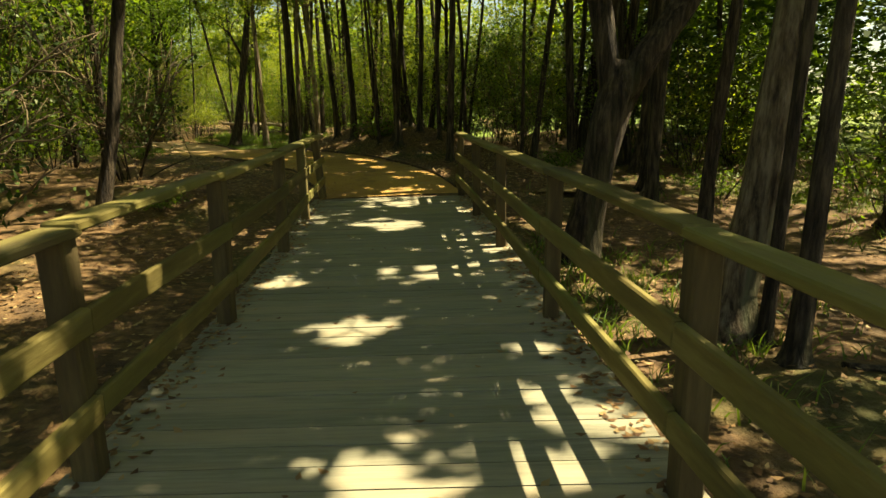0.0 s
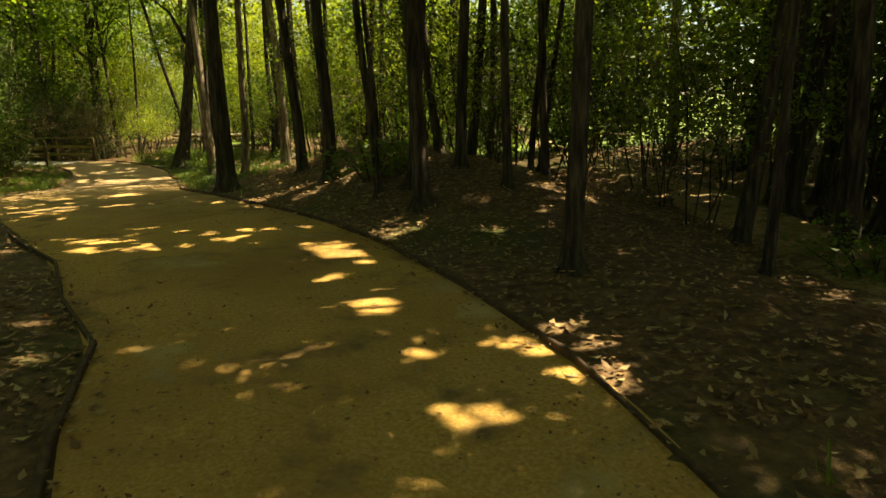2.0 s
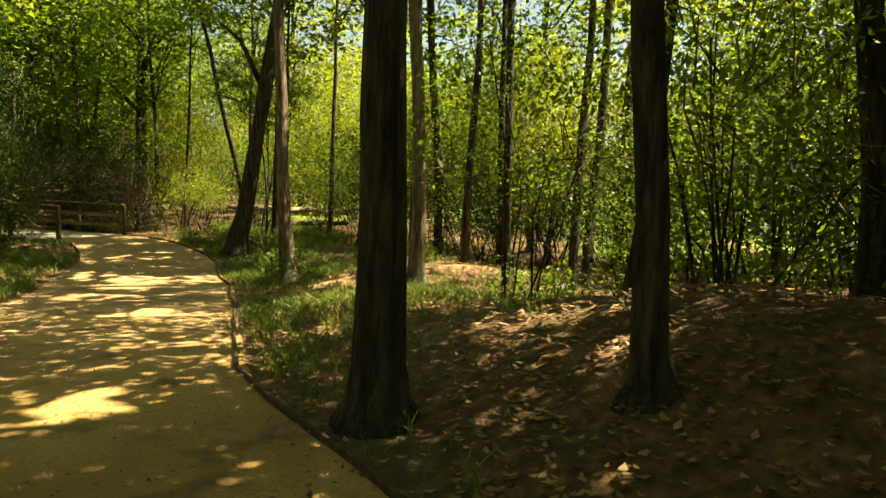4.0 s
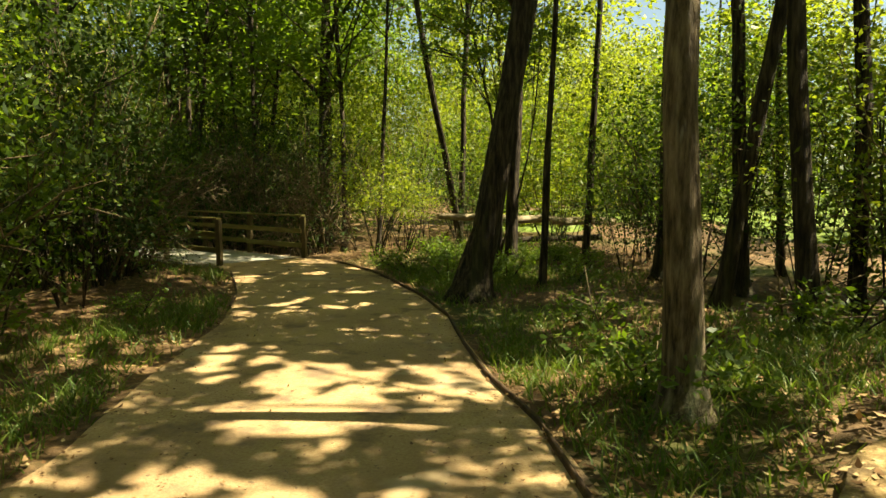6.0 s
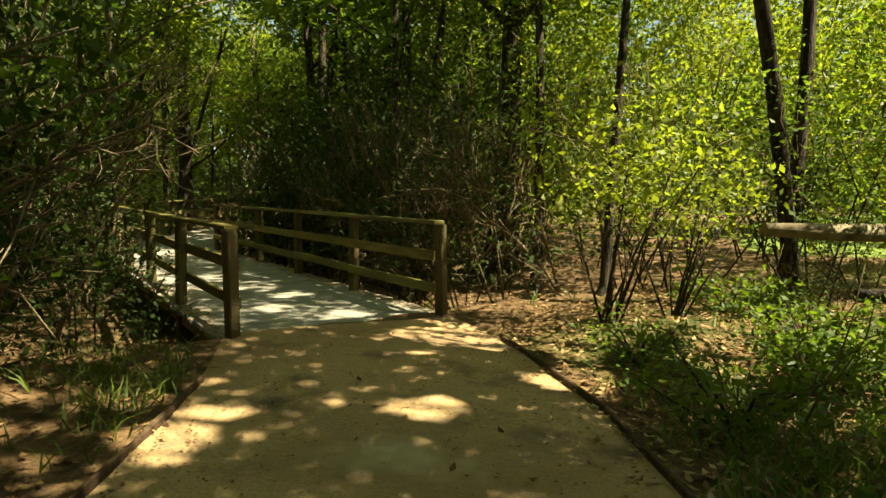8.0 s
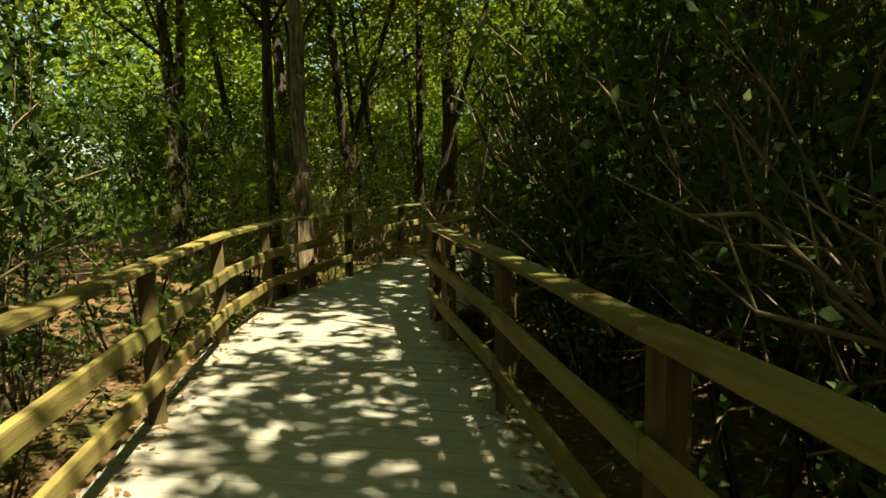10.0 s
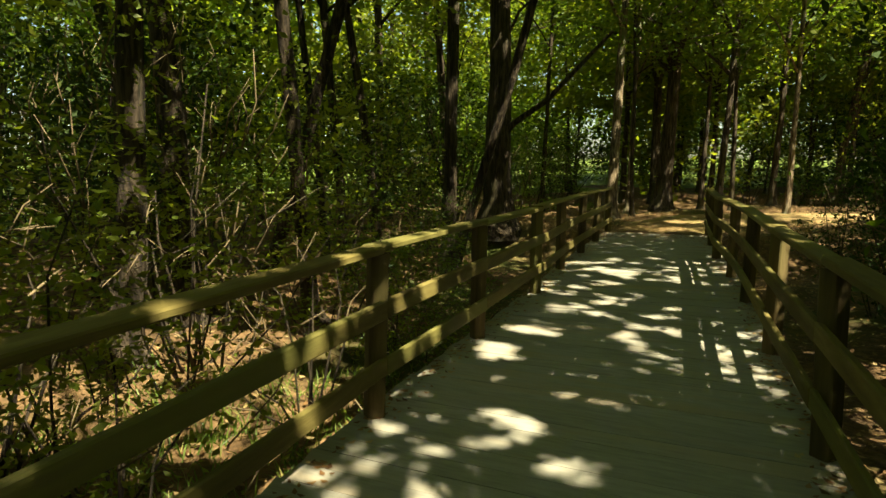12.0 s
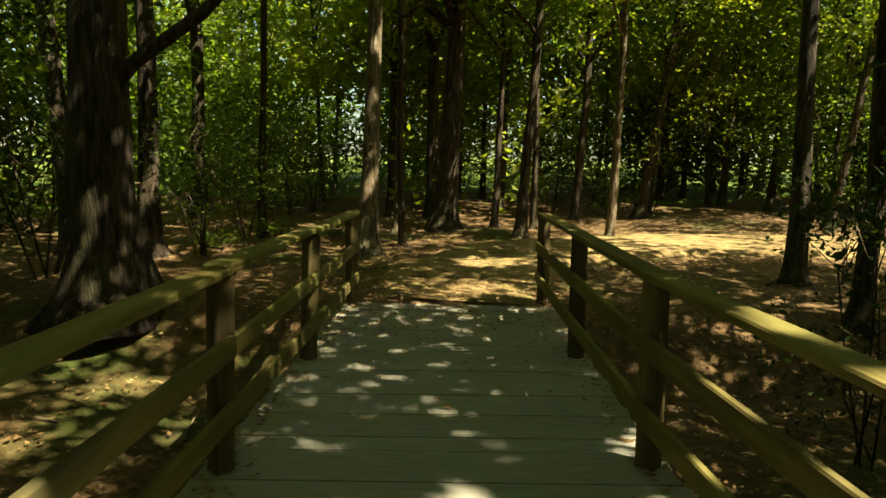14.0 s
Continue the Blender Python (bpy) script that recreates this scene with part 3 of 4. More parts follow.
def shrub(kind, x, y, scale=1.0, tall=1.0, sink=0.0):
    pick = int(rng.integers(len(STOCK[kind])))
    leaf, stem, twig = STOCK[kind][pick]
    m = Matrix.Translation((x, y, level(x, y) - sink)) @ Matrix.Rotation(rng.uniform(0, 6.28), 4, "Z") @ Matrix.Diagonal((scale, scale, scale * tall, 1))
    if kind in ("wood", "backwood"):
        UNDERGROWTH.setdefault((leaf, kind), []).append(np.array(m))
        return None
    ob = empty_thing("sapling" if kind == "sapling" else "bush", m, SHRUB_LABEL[kind], "bush", kind + " bushes")
    tagged(part("brushwood", stem, ob), kind="stuff")
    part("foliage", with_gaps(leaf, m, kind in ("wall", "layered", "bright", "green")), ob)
    if twig:
        tagged(part("brushwood", twig, ob), kind="stuff")
    return ob


# ---- footbridges ----
def board_between(name, corners, top, thick, mat, parent):
    """One deck board from its four plan corners, with eased upper edges."""
    bm = bmesh.new()
    c = [Vector((x, y, 0)) for x, y in corners]
    mid = sum(c, Vector()) / 4
    rows = []
    for shrink, z in ((0, top - thick), (0, top - 0.004), (0.004, top)):
        rows.append([bm.verts.new(Vector((*(p + (mid - p).normalized() * shrink).xy, z))) for p in c])
    for a, b in zip(rows, rows[1:]):
        for k in range(4):
            bm.faces.new((a[k], a[(k + 1) % 4], b[(k + 1) % 4], b[k]))
    bm.faces.new(rows[-1])
    bm.faces.new(rows[0][::-1])
    bmesh.ops.recalc_face_normals(bm, faces=bm.faces[:])
    yaw = math.atan2(c[1].y - c[0].y, c[1].x - c[0].x)
    m = Matrix.Translation(mid) @ Matrix.Rotation(yaw, 4, "Z")
    bm.transform(m.inverted())
    ob = part(name, bm, parent, mat)
    ob.matrix_basis = m
    return ob


def on_line(points, u):
    points = np.asarray(points)
    run = np.r_[0, np.cumsum(np.linalg.norm(np.diff(points, axis=0), axis=1))]
    return np.array([np.interp(u * run[-1], run, points[:, k]) for k in (0, 1)])


def deck(parent, left, right, width, top, mat, lip=0.07, gap=0.03):
    left, right = np.asarray(left), np.asarray(right)
    length = (np.linalg.norm(np.diff(left, axis=0), axis=1).sum() + np.linalg.norm(np.diff(right, axis=0), axis=1).sum()) / 2
    n = round(length / width)
    for k in range(n):
        q = []
        for line, u in ((left, (k + gap) / n), (right, (k + gap) / n), (right, (k + 1 - gap) / n), (left, (k + 1 - gap) / n)):
            q.append(on_line(line, u))
        for a, b in ((0, 1), (3, 2)):
            d = (q[b] - q[a]) / np.linalg.norm(q[b] - q[a])
            e = lip + rng.uniform(-0.012, 0.012)
            q[a], q[b] = q[a] - d * e, q[b] + d * e
        board_between("deck_board", q, top + rng.normal(scale=0.0012), 0.03, mat, parent)


POST_MESH = [mesh_of(box((0.066, 0.066, 1.0), 0.006, 0.002), "post", M_POST) for _ in range(3)]


def posts(parent, line, top, height, lean=0.0):
    for x, y in line:
        foot = min(level(x, y), top) - 0.1
        l = top + height - foot
        ob = part("post", POST_MESH[int(rng.integers(3))], parent)
        ob.matrix_basis = Matrix.Translation((x, y, foot + l / 2)) @ pose(0, 0, 0, rng.normal(scale=0.7), rng.normal(scale=0.7) + (lean if (x, y) == line[-1] else 0), rng.normal(scale=2)) @ Matrix.Diagonal((1, 1, l, 1))


def rail(parent, name, a, b, z, size, offset, over=0.03):
    """A board from post a to post b; offset: sideways, to its left."""
    a, b = Vector((*a, z)), Vector((*b, z))
    d = (b - a).normalized()
    s = Vector((-d.y, d.x, 0)) * offset
    l = (b - a).length + over
    bm = box((size[0], l, size[1]), 0.005, 0.0025)
    ob = part(name, bm, parent, M_RAIL)
    ob.matrix_basis = Matrix.Translation((a + b) / 2 + s + Vector((0, 0, rng.normal(scale=0.004)))) @ Matrix.Rotation(math.atan2(d.y, d.x) - math.pi / 2, 4, "Z")


def railing(parent, line, top, height, inner, start=0, lean=0.0):
    """inner: +1 where the deck lies to the left of the line's way, else -1."""
    posts(parent, line, top, height - 0.03, lean)
    cuts = sorted({0, len(line) - 1, *range(start, len(line), 2)})
    for i, j in zip(cuts, cuts[1:]):
        for k in range(i, j):
            rail(parent, "top_rail", line[k], line[k + 1], top + height - 0.0145, (0.085, 0.026), inner * 0.010, 0.0 if k < j - 1 else 0.05)
            rail(parent, "middle_rail", line[k], line[k + 1], top + height * 0.63, (0.024, 0.07), inner * (0.033 + 0.0125), 0.0)
            rail(parent, "lower_rail", line[k], line[k + 1], top + height * 0.30, (0.024, 0.07), inner * (0.033 + 0.0125), 0.0)


def bridge(label, left, right, top, height, width, mat):
    ob = empty_thing("footbridge", (0, 0, 0), label, "footbridge", "timber footbridges")
    for l, r in zip(left, right):
        deck(ob, l, r, width, top, mat, gap=0.02 if mat is M_DECK else 0.01)
        for line, s in ((l, -1), (r, 1)):
            for a, b in zip(line, line[1:]):
                rail(ob, "beam", a, b, top - 0.031 - 0.06, (0.05, 0.12), s * 0.02, 0.0)
    return ob


RAIL_H = 0.65
first = bridge("weathered grey timber footbridge with mossy three-board railings", [B1_LEFT], [B1_RIGHT], 0.0, RAIL_H, 0.105, M_DECK)
railing(first, B1_LEFT, 0.0, RAIL_H, -1, 0, -4.0)
railing(first, B1_RIGHT, 0.0, RAIL_H, 1)
second = bridge("angled timber boardwalk with dusty deck and brown three-board railings", [A_LEFT, B_LEFT], [A_RIGHT, B_RIGHT], DECK2, RAIL_H, 0.105, M_DECK2)
railing(second, A_RIGHT, DECK2, RAIL_H, 1)
railing(second, A_LEFT, DECK2, RAIL_H, -1)
railing(second, B_RIGHT[1:], DECK2, RAIL_H, 1)
railing(second, B_LEFT[1:], DECK2, RAIL_H, -1)
for a, b, s in ((B_RIGHT[0], B_RIGHT[1], 1), (B_LEFT[0], B_LEFT[1], -1)):
    rail(second, "top_rail", a, b, DECK2 + RAIL_H - 0.012, (0.085, 0.026), s * 0.010, 0.0)
    rail(second, "middle_rail", a, b, DECK2 + RAIL_H * 0.63, (0.024, 0.07), s * 0.0455, 0.0)
    rail(second, "lower_rail", a, b, DECK2 + RAIL_H * 0.30, (0.024, 0.07), s * 0.0455, 0.0)


# ---- trees ----
def forked_tree(x, y):
    """A stout trunk that splits in two at chest height, beside the first bridge."""
    ob = empty_thing("tree", (x, y, level(x, y)), "stout forked tree with dark bark beside the footbridge", "tree", "woodland trees")
    for name, points, radii in (("trunk", [(-0.02, 0, -0.15), (0.0, 0, 0.06), (0.03, 0, 0.3), (0.08, 0, 0.65), (0.15, 0, 1.0), (0.21, 0, 1.24), (0.24, 0, 1.42)], [0.21, 0.165, 0.13, 0.115, 0.118, 0.128, 0.10]),
                                ("limb", [(0.19, 0, 1.10), (0.13, 0.02, 1.42), (0.06, 0.04, 1.8), (-0.06, 0.1, 2.5), (-0.02, 0.2, 3.4), (-0.1, 0.3, 4.6)], [0.085, 0.082, 0.074, 0.062, 0.05, 0.02]),
                                ("limb", [(0.2, 0, 1.12), (0.38, 0, 1.45), (0.62, -0.02, 1.78), (0.95, -0.1, 2.4), (1.2, -0.1, 3.2), (1.5, 0, 4.6)], [0.10, 0.095, 0.085, 0.07, 0.055, 0.02]),
                                ("limb", [(0.7, -0.03, 1.9), (0.65, -0.2, 2.5), (0.8, -0.4, 3.3)], [0.045, 0.035, 0.015])):
        bm = bmesh.new()
        tube(bm, points, radii, 14, 0.3)
        part(name, bm, ob, M_BARK_DARK)
    for k, (cx, cy, cz, sc) in enumerate(((-0.1, 0.4, 3.3, 0.8), (1.5, 0.0, 3.2, 0.95))):
        m = Matrix.Translation((cx, cy, cz)) @ Matrix.Rotation(1.3 * k, 4, "Z") @ Matrix.Scale(sc, 4)
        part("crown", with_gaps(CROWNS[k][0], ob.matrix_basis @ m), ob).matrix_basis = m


DARK, PALE = "woodland tree with dark furrowed bark", "woodland tree with pale brown lichen-flecked bark"
forked_tree(2.95, 5.18)
tree(3.36, 3.70, 0.092, 8, (0.42, 0), M_BARK_PALE, PALE + " beside the footbridge", crown=1)
tree(3.47, 3.30, 0.045, 6, (0.05, 0), M_BARK_DARK, "thin young tree with dark bark", crown=0, scale=0.7)
tree(3.45, 3.54, 0.032, 5, (0.12, 0), M_BARK_DARK, "thin young tree with dark bark", crown=1, scale=0.6)
tree(4.10, 5.83, 0.06, 6.5, (0.2, 0), M_BARK_DARK, DARK, crown=2, scale=0.8)
tree(4.05, 6.99, 0.065, 7, (0.1, 0), M_BARK_DARK, DARK, crown=1)
tree(4.74, 9.51, 0.12, 8.5, (0.1, 0), M_BARK_DARK, "big dark tree with a flared base on the lower bank", crown=0, scale=1.2)
tree(4.76, 11.01, 0.1, 8, (0.3, 0), M_BARK_DARK, DARK, crown=1)
tree(4.76, 12.71, 0.06, 7, (0, 0), M_BARK_DARK, DARK, crown=2)
tree(4.90, 16.00, 0.08, 8, (-0.1, 0), M_BARK_PALE, PALE, crown=0)
tree(4.32, 7.89, 0.055, 7, (0.25, 0), M_BARK_PALE, PALE, crown=1)
tree(2.05, 9.51, 0.05, 7.5, (0.05, 0.05), M_BARK_DARK, "brown tree with spreading roots on the leafy bank", crown=0)
tree(3.05, 9.51, 0.028, 5, (0, 0), M_BARK_DARK, "thin young tree with dark bark", crown=1, scale=0.7)
tree(4.32, 11.69, 0.09, 8, (0.5, 0), M_BARK_DARK, DARK, crown=2)
tree(4.44, 11.40, 0.05, 6, (1.5, 0), M_BARK_DARK, "strongly leaning dark tree on the lower bank", crown=0, scale=0.8)
for x, y, r, lx in ((1.25, 11.0, 0.075, 0.0), (0.88, 11.50, 0.04, -0.1), (1.15, 11.51, 0.06, 0.1), (2.27, 12.67, 0.04, 0.1), (2.40, 12.38, 0.05, -0.1), (0.76, 12.79, 0.035, -0.2), (2.44, 13.18, 0.04, 0.2),
                    (1.56, 11.84, 0.06, 0.05), (1.72, 13.44, 0.07, 0.0), (1.17, 14.20, 0.08, -0.1), (0.31, 15.34, 0.06, 0.1), (1.90, 11.25, 0.045, 0.15), (1.37, 12.63, 0.05, 0.0), (2.01, 14.45, 0.06, 0.1), (-0.45, 16.49, 0.05, -0.1)):
    tree(x, y, r * 0.78, 7 + 10 * r, (lx * 1.8 + rng.normal(scale=0.12), 0), M_BARK_DARK, DARK + " on the leafy bank", (rng.normal(scale=0.06), 0), crown=int(rng.integers(3)), crown_base=2.6, scale=0.75)
tree(-1.02, 13.42, 0.09, 8, (-0.1, 0), M_BARK_DARK, "dark furrowed tree with flared roots beside the path", crown=1)
tree(-1.27, 14.86, 0.05, 7, (0.2, 0), M_BARK_PALE, PALE, crown=2)
tree(-0.10, 13.19, 0.055, 7, (-0.4, 0), M_BARK_DARK, "leaning dark tree on the leafy bank", (0.03, 0), crown=0)
tree(0.33, 12.42, 0.06, 7.5, (-0.18, 0), M_BARK_DARK, DARK + " on the leafy bank", crown=1)
tree(-2.91, 18.21, 0.082, 8, (-0.15, 0), M_BARK_PALE, "straight pale-barked tree in the grass beside the path", crown=2, crown_base=3.6, scale=0.8)
tree(-4.72, 21.16, 0.142, 8, (0.56, 0.25), M_BARK_DARK, "leaning dark-barked tree beside the path", (0.05, 0), crown=0, crown_base=3.4, scale=0.95)
tree(-1.31, 17.29, 0.078, 8, (-0.1, 0), M_BARK_PALE, "pale tree with buttressed base in the grass", crown=1, crown_base=3.6, scale=0.8)
tree(-4.15, 21.73, 0.04, 6, (0.1, 0), M_BARK_DARK, DARK, crown=2, scale=0.8)
tree(-9.63, 26.83, 0.17, 7, (0.1, 0), M_BARK_DARK, "thick dark hollow trunk in the thicket", crown=0)
tree(-7.53, 25.03, 0.04, 7, (0.2, 0), M_BARK_DARK, DARK, crown=1, crown_base=4.2, scale=0.9)
# the next three are added so that their crowns shade the boardwalk
tree(-6.3, 25.7, 0.06, 7.5, (0.1, 0), M_BARK_DARK, DARK, crown=0, crown_base=4.2, scale=0.9)
tree(-8.8, 26.2, 0.06, 7.5, (-0.1, 0), M_BARK_DARK, DARK, crown=1, crown_base=2.8, scale=1.1)
tree(-10.6, 25.9, 0.05, 7, (0, 0), M_BARK_DARK, DARK, crown=0, crown_base=2.8, scale=1.0)
for k in range(5):
    a = k * 1.3
    tree(-5.08 + 0.09 * math.cos(a), 23.30 + 0.09 * math.sin(a), 0.014 + 0.014 * (k == 0), 4.2, (-0.5 + 0.32 * k, 0.2), M_BARK_DARK, "thin curving stem of a young tree clump", (0.12, 0), crown=k, crown_base=2.2, scale=0.4)
tree(-15.745, 24.94, 0.085, 8, (0, 0), M_BARK_PALE, "tree with pale lichen-mottled bark beside the boardwalk", crown=0, crown_base=3.8)
tree(-16.65, 24.85, 0.07, 7, (0, 0), M_BARK_DARK, DARK + " beside the boardwalk", crown=1, scale=0.9)
tree(-22.88, 30.28, 0.2, 9, (0, 0), M_BARK_DARK, "thick dark trunk near the far end of the boardwalk", fork=[((0.6, 0.45, 0.3), 1.9, 0.3)], crown=2, scale=1.2)
for x, y, r, m in ((-24.77, 31.19, 0.1, 0), (-25.19, 35.70, 0.16, 0), (-22.83, 36.58, 0.06, 1), (-23.76, 35.79, 0.075, 0), (-23.89, 33.74, 0.04, 0), (-27.25, 36.33, 0.08, 0), (-24.76, 36.38, 0.055, 0),
                   (-25.04, 34.60, 0.05, 1), (-26.44, 36.65, 0.12, 0), (-24.69, 38.51, 0.08, 0), (-21.05, 39.94, 0.07, 0), (-18.88, 41.12, 0.06, 1), (-28.95, 33.45, 0.12, 0), (-27.47, 31.69, 0.07, 0), (-25.79, 29.38, 0.1, 0), (-25.68, 32.89, 0.05, 0)):
    tree(x, y, r, 7.5 + 8 * r, (rng.normal(scale=0.2), 0), (M_BARK_DARK, M_BARK_PALE)[m], (DARK, PALE)[m], crown=int(rng.integers(3)), crown_base=2.8)
# the wood on both sides, outside the open ground, with unseen trees added for shade
for x, y, s in ((-1.76, 5.08, 1), (-2.31, 8.72, 1), (-2.41, 1.84, 1), (-3.91, 10.74, 1), (4.04, 1, 1.1), (6.1, 3.14, 1.1), (6.08, 6.33, 1.1), (3.59, -1.83, 1), (6.13, 13.08, 1), (-7.06, 15.52, 1),
                (-8.2, 18.57, 1), (-11.57, 27.4, 1.2), (-12.99, 29.18, 1.2), (-10.33, 20.75, 1), (-14.29, 22.14, 1), (-17.7, 23.92, 1), (-19.51, 25.78, 1), (-14.92, 29.95, 1.2), (-16.54, 31.89, 1.1),
                (-13.65, 27.41, 1.1), (-18.3, 33.65, 1), (-20.5, 27.64, 1), (-15.9, 34.19, 1.1), (0.29, 23.2, 1), (-9.4, 20.3, 1.3), (-12.2, 21.9, 1.3), (-14, 22.6, 1.2), (-24.4, 36.9, 1.2), (-20, 34.9, 1.1),
                (-23.6, 33, 1.2)):
    tree(x, y, rng.uniform(0.05, 0.11), 8, (rng.normal(scale=0.25), rng.normal(scale=0.2)), M_BARK_DARK if rng.random() < 0.7 else M_BARK_PALE, DARK, crown=int(rng.integers(3)), crown_base=rng.uniform(2.6, 3.8), scale=s)

# added tall trees set back on the sunny side, whose high crowns shade the way
for x, y, s in ((-4.0, 24.4, 1.0), (-2.2, 22.3, 1.1), (-2.5, 21.2, 0.95), (-1.4, 21.5, 0.95), (-1.6, 23.8, 1.1), (0.6, 25.0, 1.2), (0.3, 17.9, 0.75), (-0.4, 21.0, 0.7), (5.6, 1.6, 1.1), (6.6, 3.4, 1.1), (5.0, 3.6, 0.9), (7.0, 5.6, 1.1), (5.4, 0.0, 1.0), (7.4, 1.4, 1.1), (8.0, 8.0, 1.2), (8.6, 10.2, 1.2), (7.4, 7.0, 1.0), (-19.4, 26.7, 1.2), (-21.2, 28.7, 1.1), (-11.2, 26.9, 1.2), (-12.2, 27.6, 1.2), (-13.0, 27.0, 1.0), (-12.4, 26.2, 0.9), (1.2, 20.0, 1.0), (1.9, 21.6, 1.1), (0.6, 18.8, 0.9), (4.2, 11.6, 1.1), (3.9, 10.2, 1.1), (5.0, 11.0, 1.1), (5.2, 12.6, 1.0), (-0.9, 19.2, 0.7), (-2.0, 20.3, 0.6), (-3.0, 22.9, 0.8), (-4.9, 23.6, 0.55),
                (-15.9, 31.4, 1.4), (-15.6, 30.1, 1.35), (-14.8, 28.9, 1.1), (-18.6, 32.9, 1.2), (-1.6, 19.6, 0.6), (-17.9, 32.4, 1.0), (-19.3, 33.9, 1.1), (-12.9, 32.5, 1.2), (-15.4, 35.2, 1.2), (-17.4, 36.6, 1.1), (-14.0, 30.8, 1.1), (-19.0, 35.6, 1.1), (-11.0, 28.9, 1.2),
                (6.4, 11.2, 1.1), (5.6, 14.8, 1.1), (7.8, 13.0, 1.2), (4.2, 18.0, 1.0)):
    tree(x, y, rng.uniform(0.045, 0.08), 10.5, (rng.normal(scale=0.2), rng.normal(scale=0.2)), M_BARK_DARK, "added tall tree with dark bark and a high shading crown", crown=int(rng.integers(2)), crown_base=rng.uniform(4.8, 6.2), scale=s)

# added trees that lean out over the way, for the shade of their crowns
for x, y, lx, ly, s in ((-20.9, 26.6, 1.5, 0.9, 1.4), (-21.5, 28.9, 1.0, 0.8, 1.3), (-6.2, 25.6, -0.4, -1.3, 1.1), (-1.0, 3.2, 0.8, 0.2, 1.2), (-1.2, 6.4, 0.7, 0.2, 1.1)):
    tree(x, y, 0.06, 9.5, (lx, ly), M_BARK_DARK, "added dark leaning tree whose crown hangs over and shades the way", crown=int(rng.integers(2)), crown_base=4.4, scale=s)

# more trees added at random, whose crowns darken the ground
count = 0
while count < 30:
    x, y = rng.uniform(-30, 8), rng.uniform(0, 42)
    p = np.array([(x, y)])
    d = min(along(WAY, p)[0][0], along(WAY2, p)[0][0], along(END, p)[0][0])
    if not 2.6 < d < 6.5 or (-4.8 < x < 3.5 and 14 < y < 22.5) or (-12 < x < -3 and 24.0 < y < 32) or (x > -1 and y < 8):
        continue
    tree(x, y, rng.uniform(0.04, 0.1), 8, (rng.normal(scale=0.3), rng.normal(scale=0.3)), M_BARK_DARK, DARK, crown=int(rng.integers(3)), crown_base=rng.uniform(2.4, 3.6), scale=1.15)
    count += 1
for k in range(34):
    x, y = -24.5 - 9 * rng.random() + 0.55 * (a := rng.uniform(-4, 14)), 35.5 + 7 * rng.random() + 0.75 * a * 0.8
    if along(END, np.array([(x, y)]))[0][0] > 2.6:
        tree(x, y, rng.uniform(0.03, 0.09), 8, (rng.normal(scale=0.25), rng.normal(scale=0.2)), M_BARK_DARK, "slim dark tree in the wood beyond the boardwalk", crown=k, crown_base=rng.uniform(1.4, 2.8), scale=rng.uniform(0.9, 1.2), far=True)
LINES = np.vstack([WAY[:, :2], WAY2, END[:, :2]])


def clear_of_way(x, y):
    p = np.array([(x, y)])
    return min(along(WAY, p)[0][0], along(WAY2, p)[0][0], along(END, p)[0][0])


count = 0
while count < 76:
    x, y = rng.uniform(-42, 18), rng.uniform(2, 58)
    d = clear_of_way(x, y)
    if not 5.5 < d < 17 or (x > 4 and y < 9 and d < 9) or (-12 < x < 4 and 22 < y < 32) or (0 < x < 5 and 14 < y < 20):
        continue
    tree(x, y, rng.uniform(0.05, 0.13), 8.5, (rng.normal(scale=0.3), rng.normal(scale=0.3)), M_BARK_DARK, "slim tree deep in the wood", crown=int(rng.integers(3)), crown_base=rng.uniform(0.8, 2.6), scale=rng.uniform(0.9, 1.35), far=True)
    count += 1


# ---- bushes ----
def thicket(n, x0, x1, y0, y1, kinds, size=(0.8, 1.2), tall=1.1, keep=0.55):
    made = 0
    for _ in range(n * 12):
        x, y = rng.uniform(x0, x1), rng.uniform(y0, y1)
        p = np.array([(x, y)])
        s = rng.uniform(*size)
        d, i, u = along(WAY, p)
        half = WAY[i[0], 3]
        if d[0] < half + keep + 0.55 * s or along(WAY2, p)[0][0] < 0.8 + keep + 0.5 * s or along(END, p)[0][0] < 1.0 + keep + 0.5 * s:
            continue
        shrub(str(rng.choice(kinds)), x, y, s, tall * rng.uniform(0.85, 1.2))
        made += 1
        if made == n:
            break


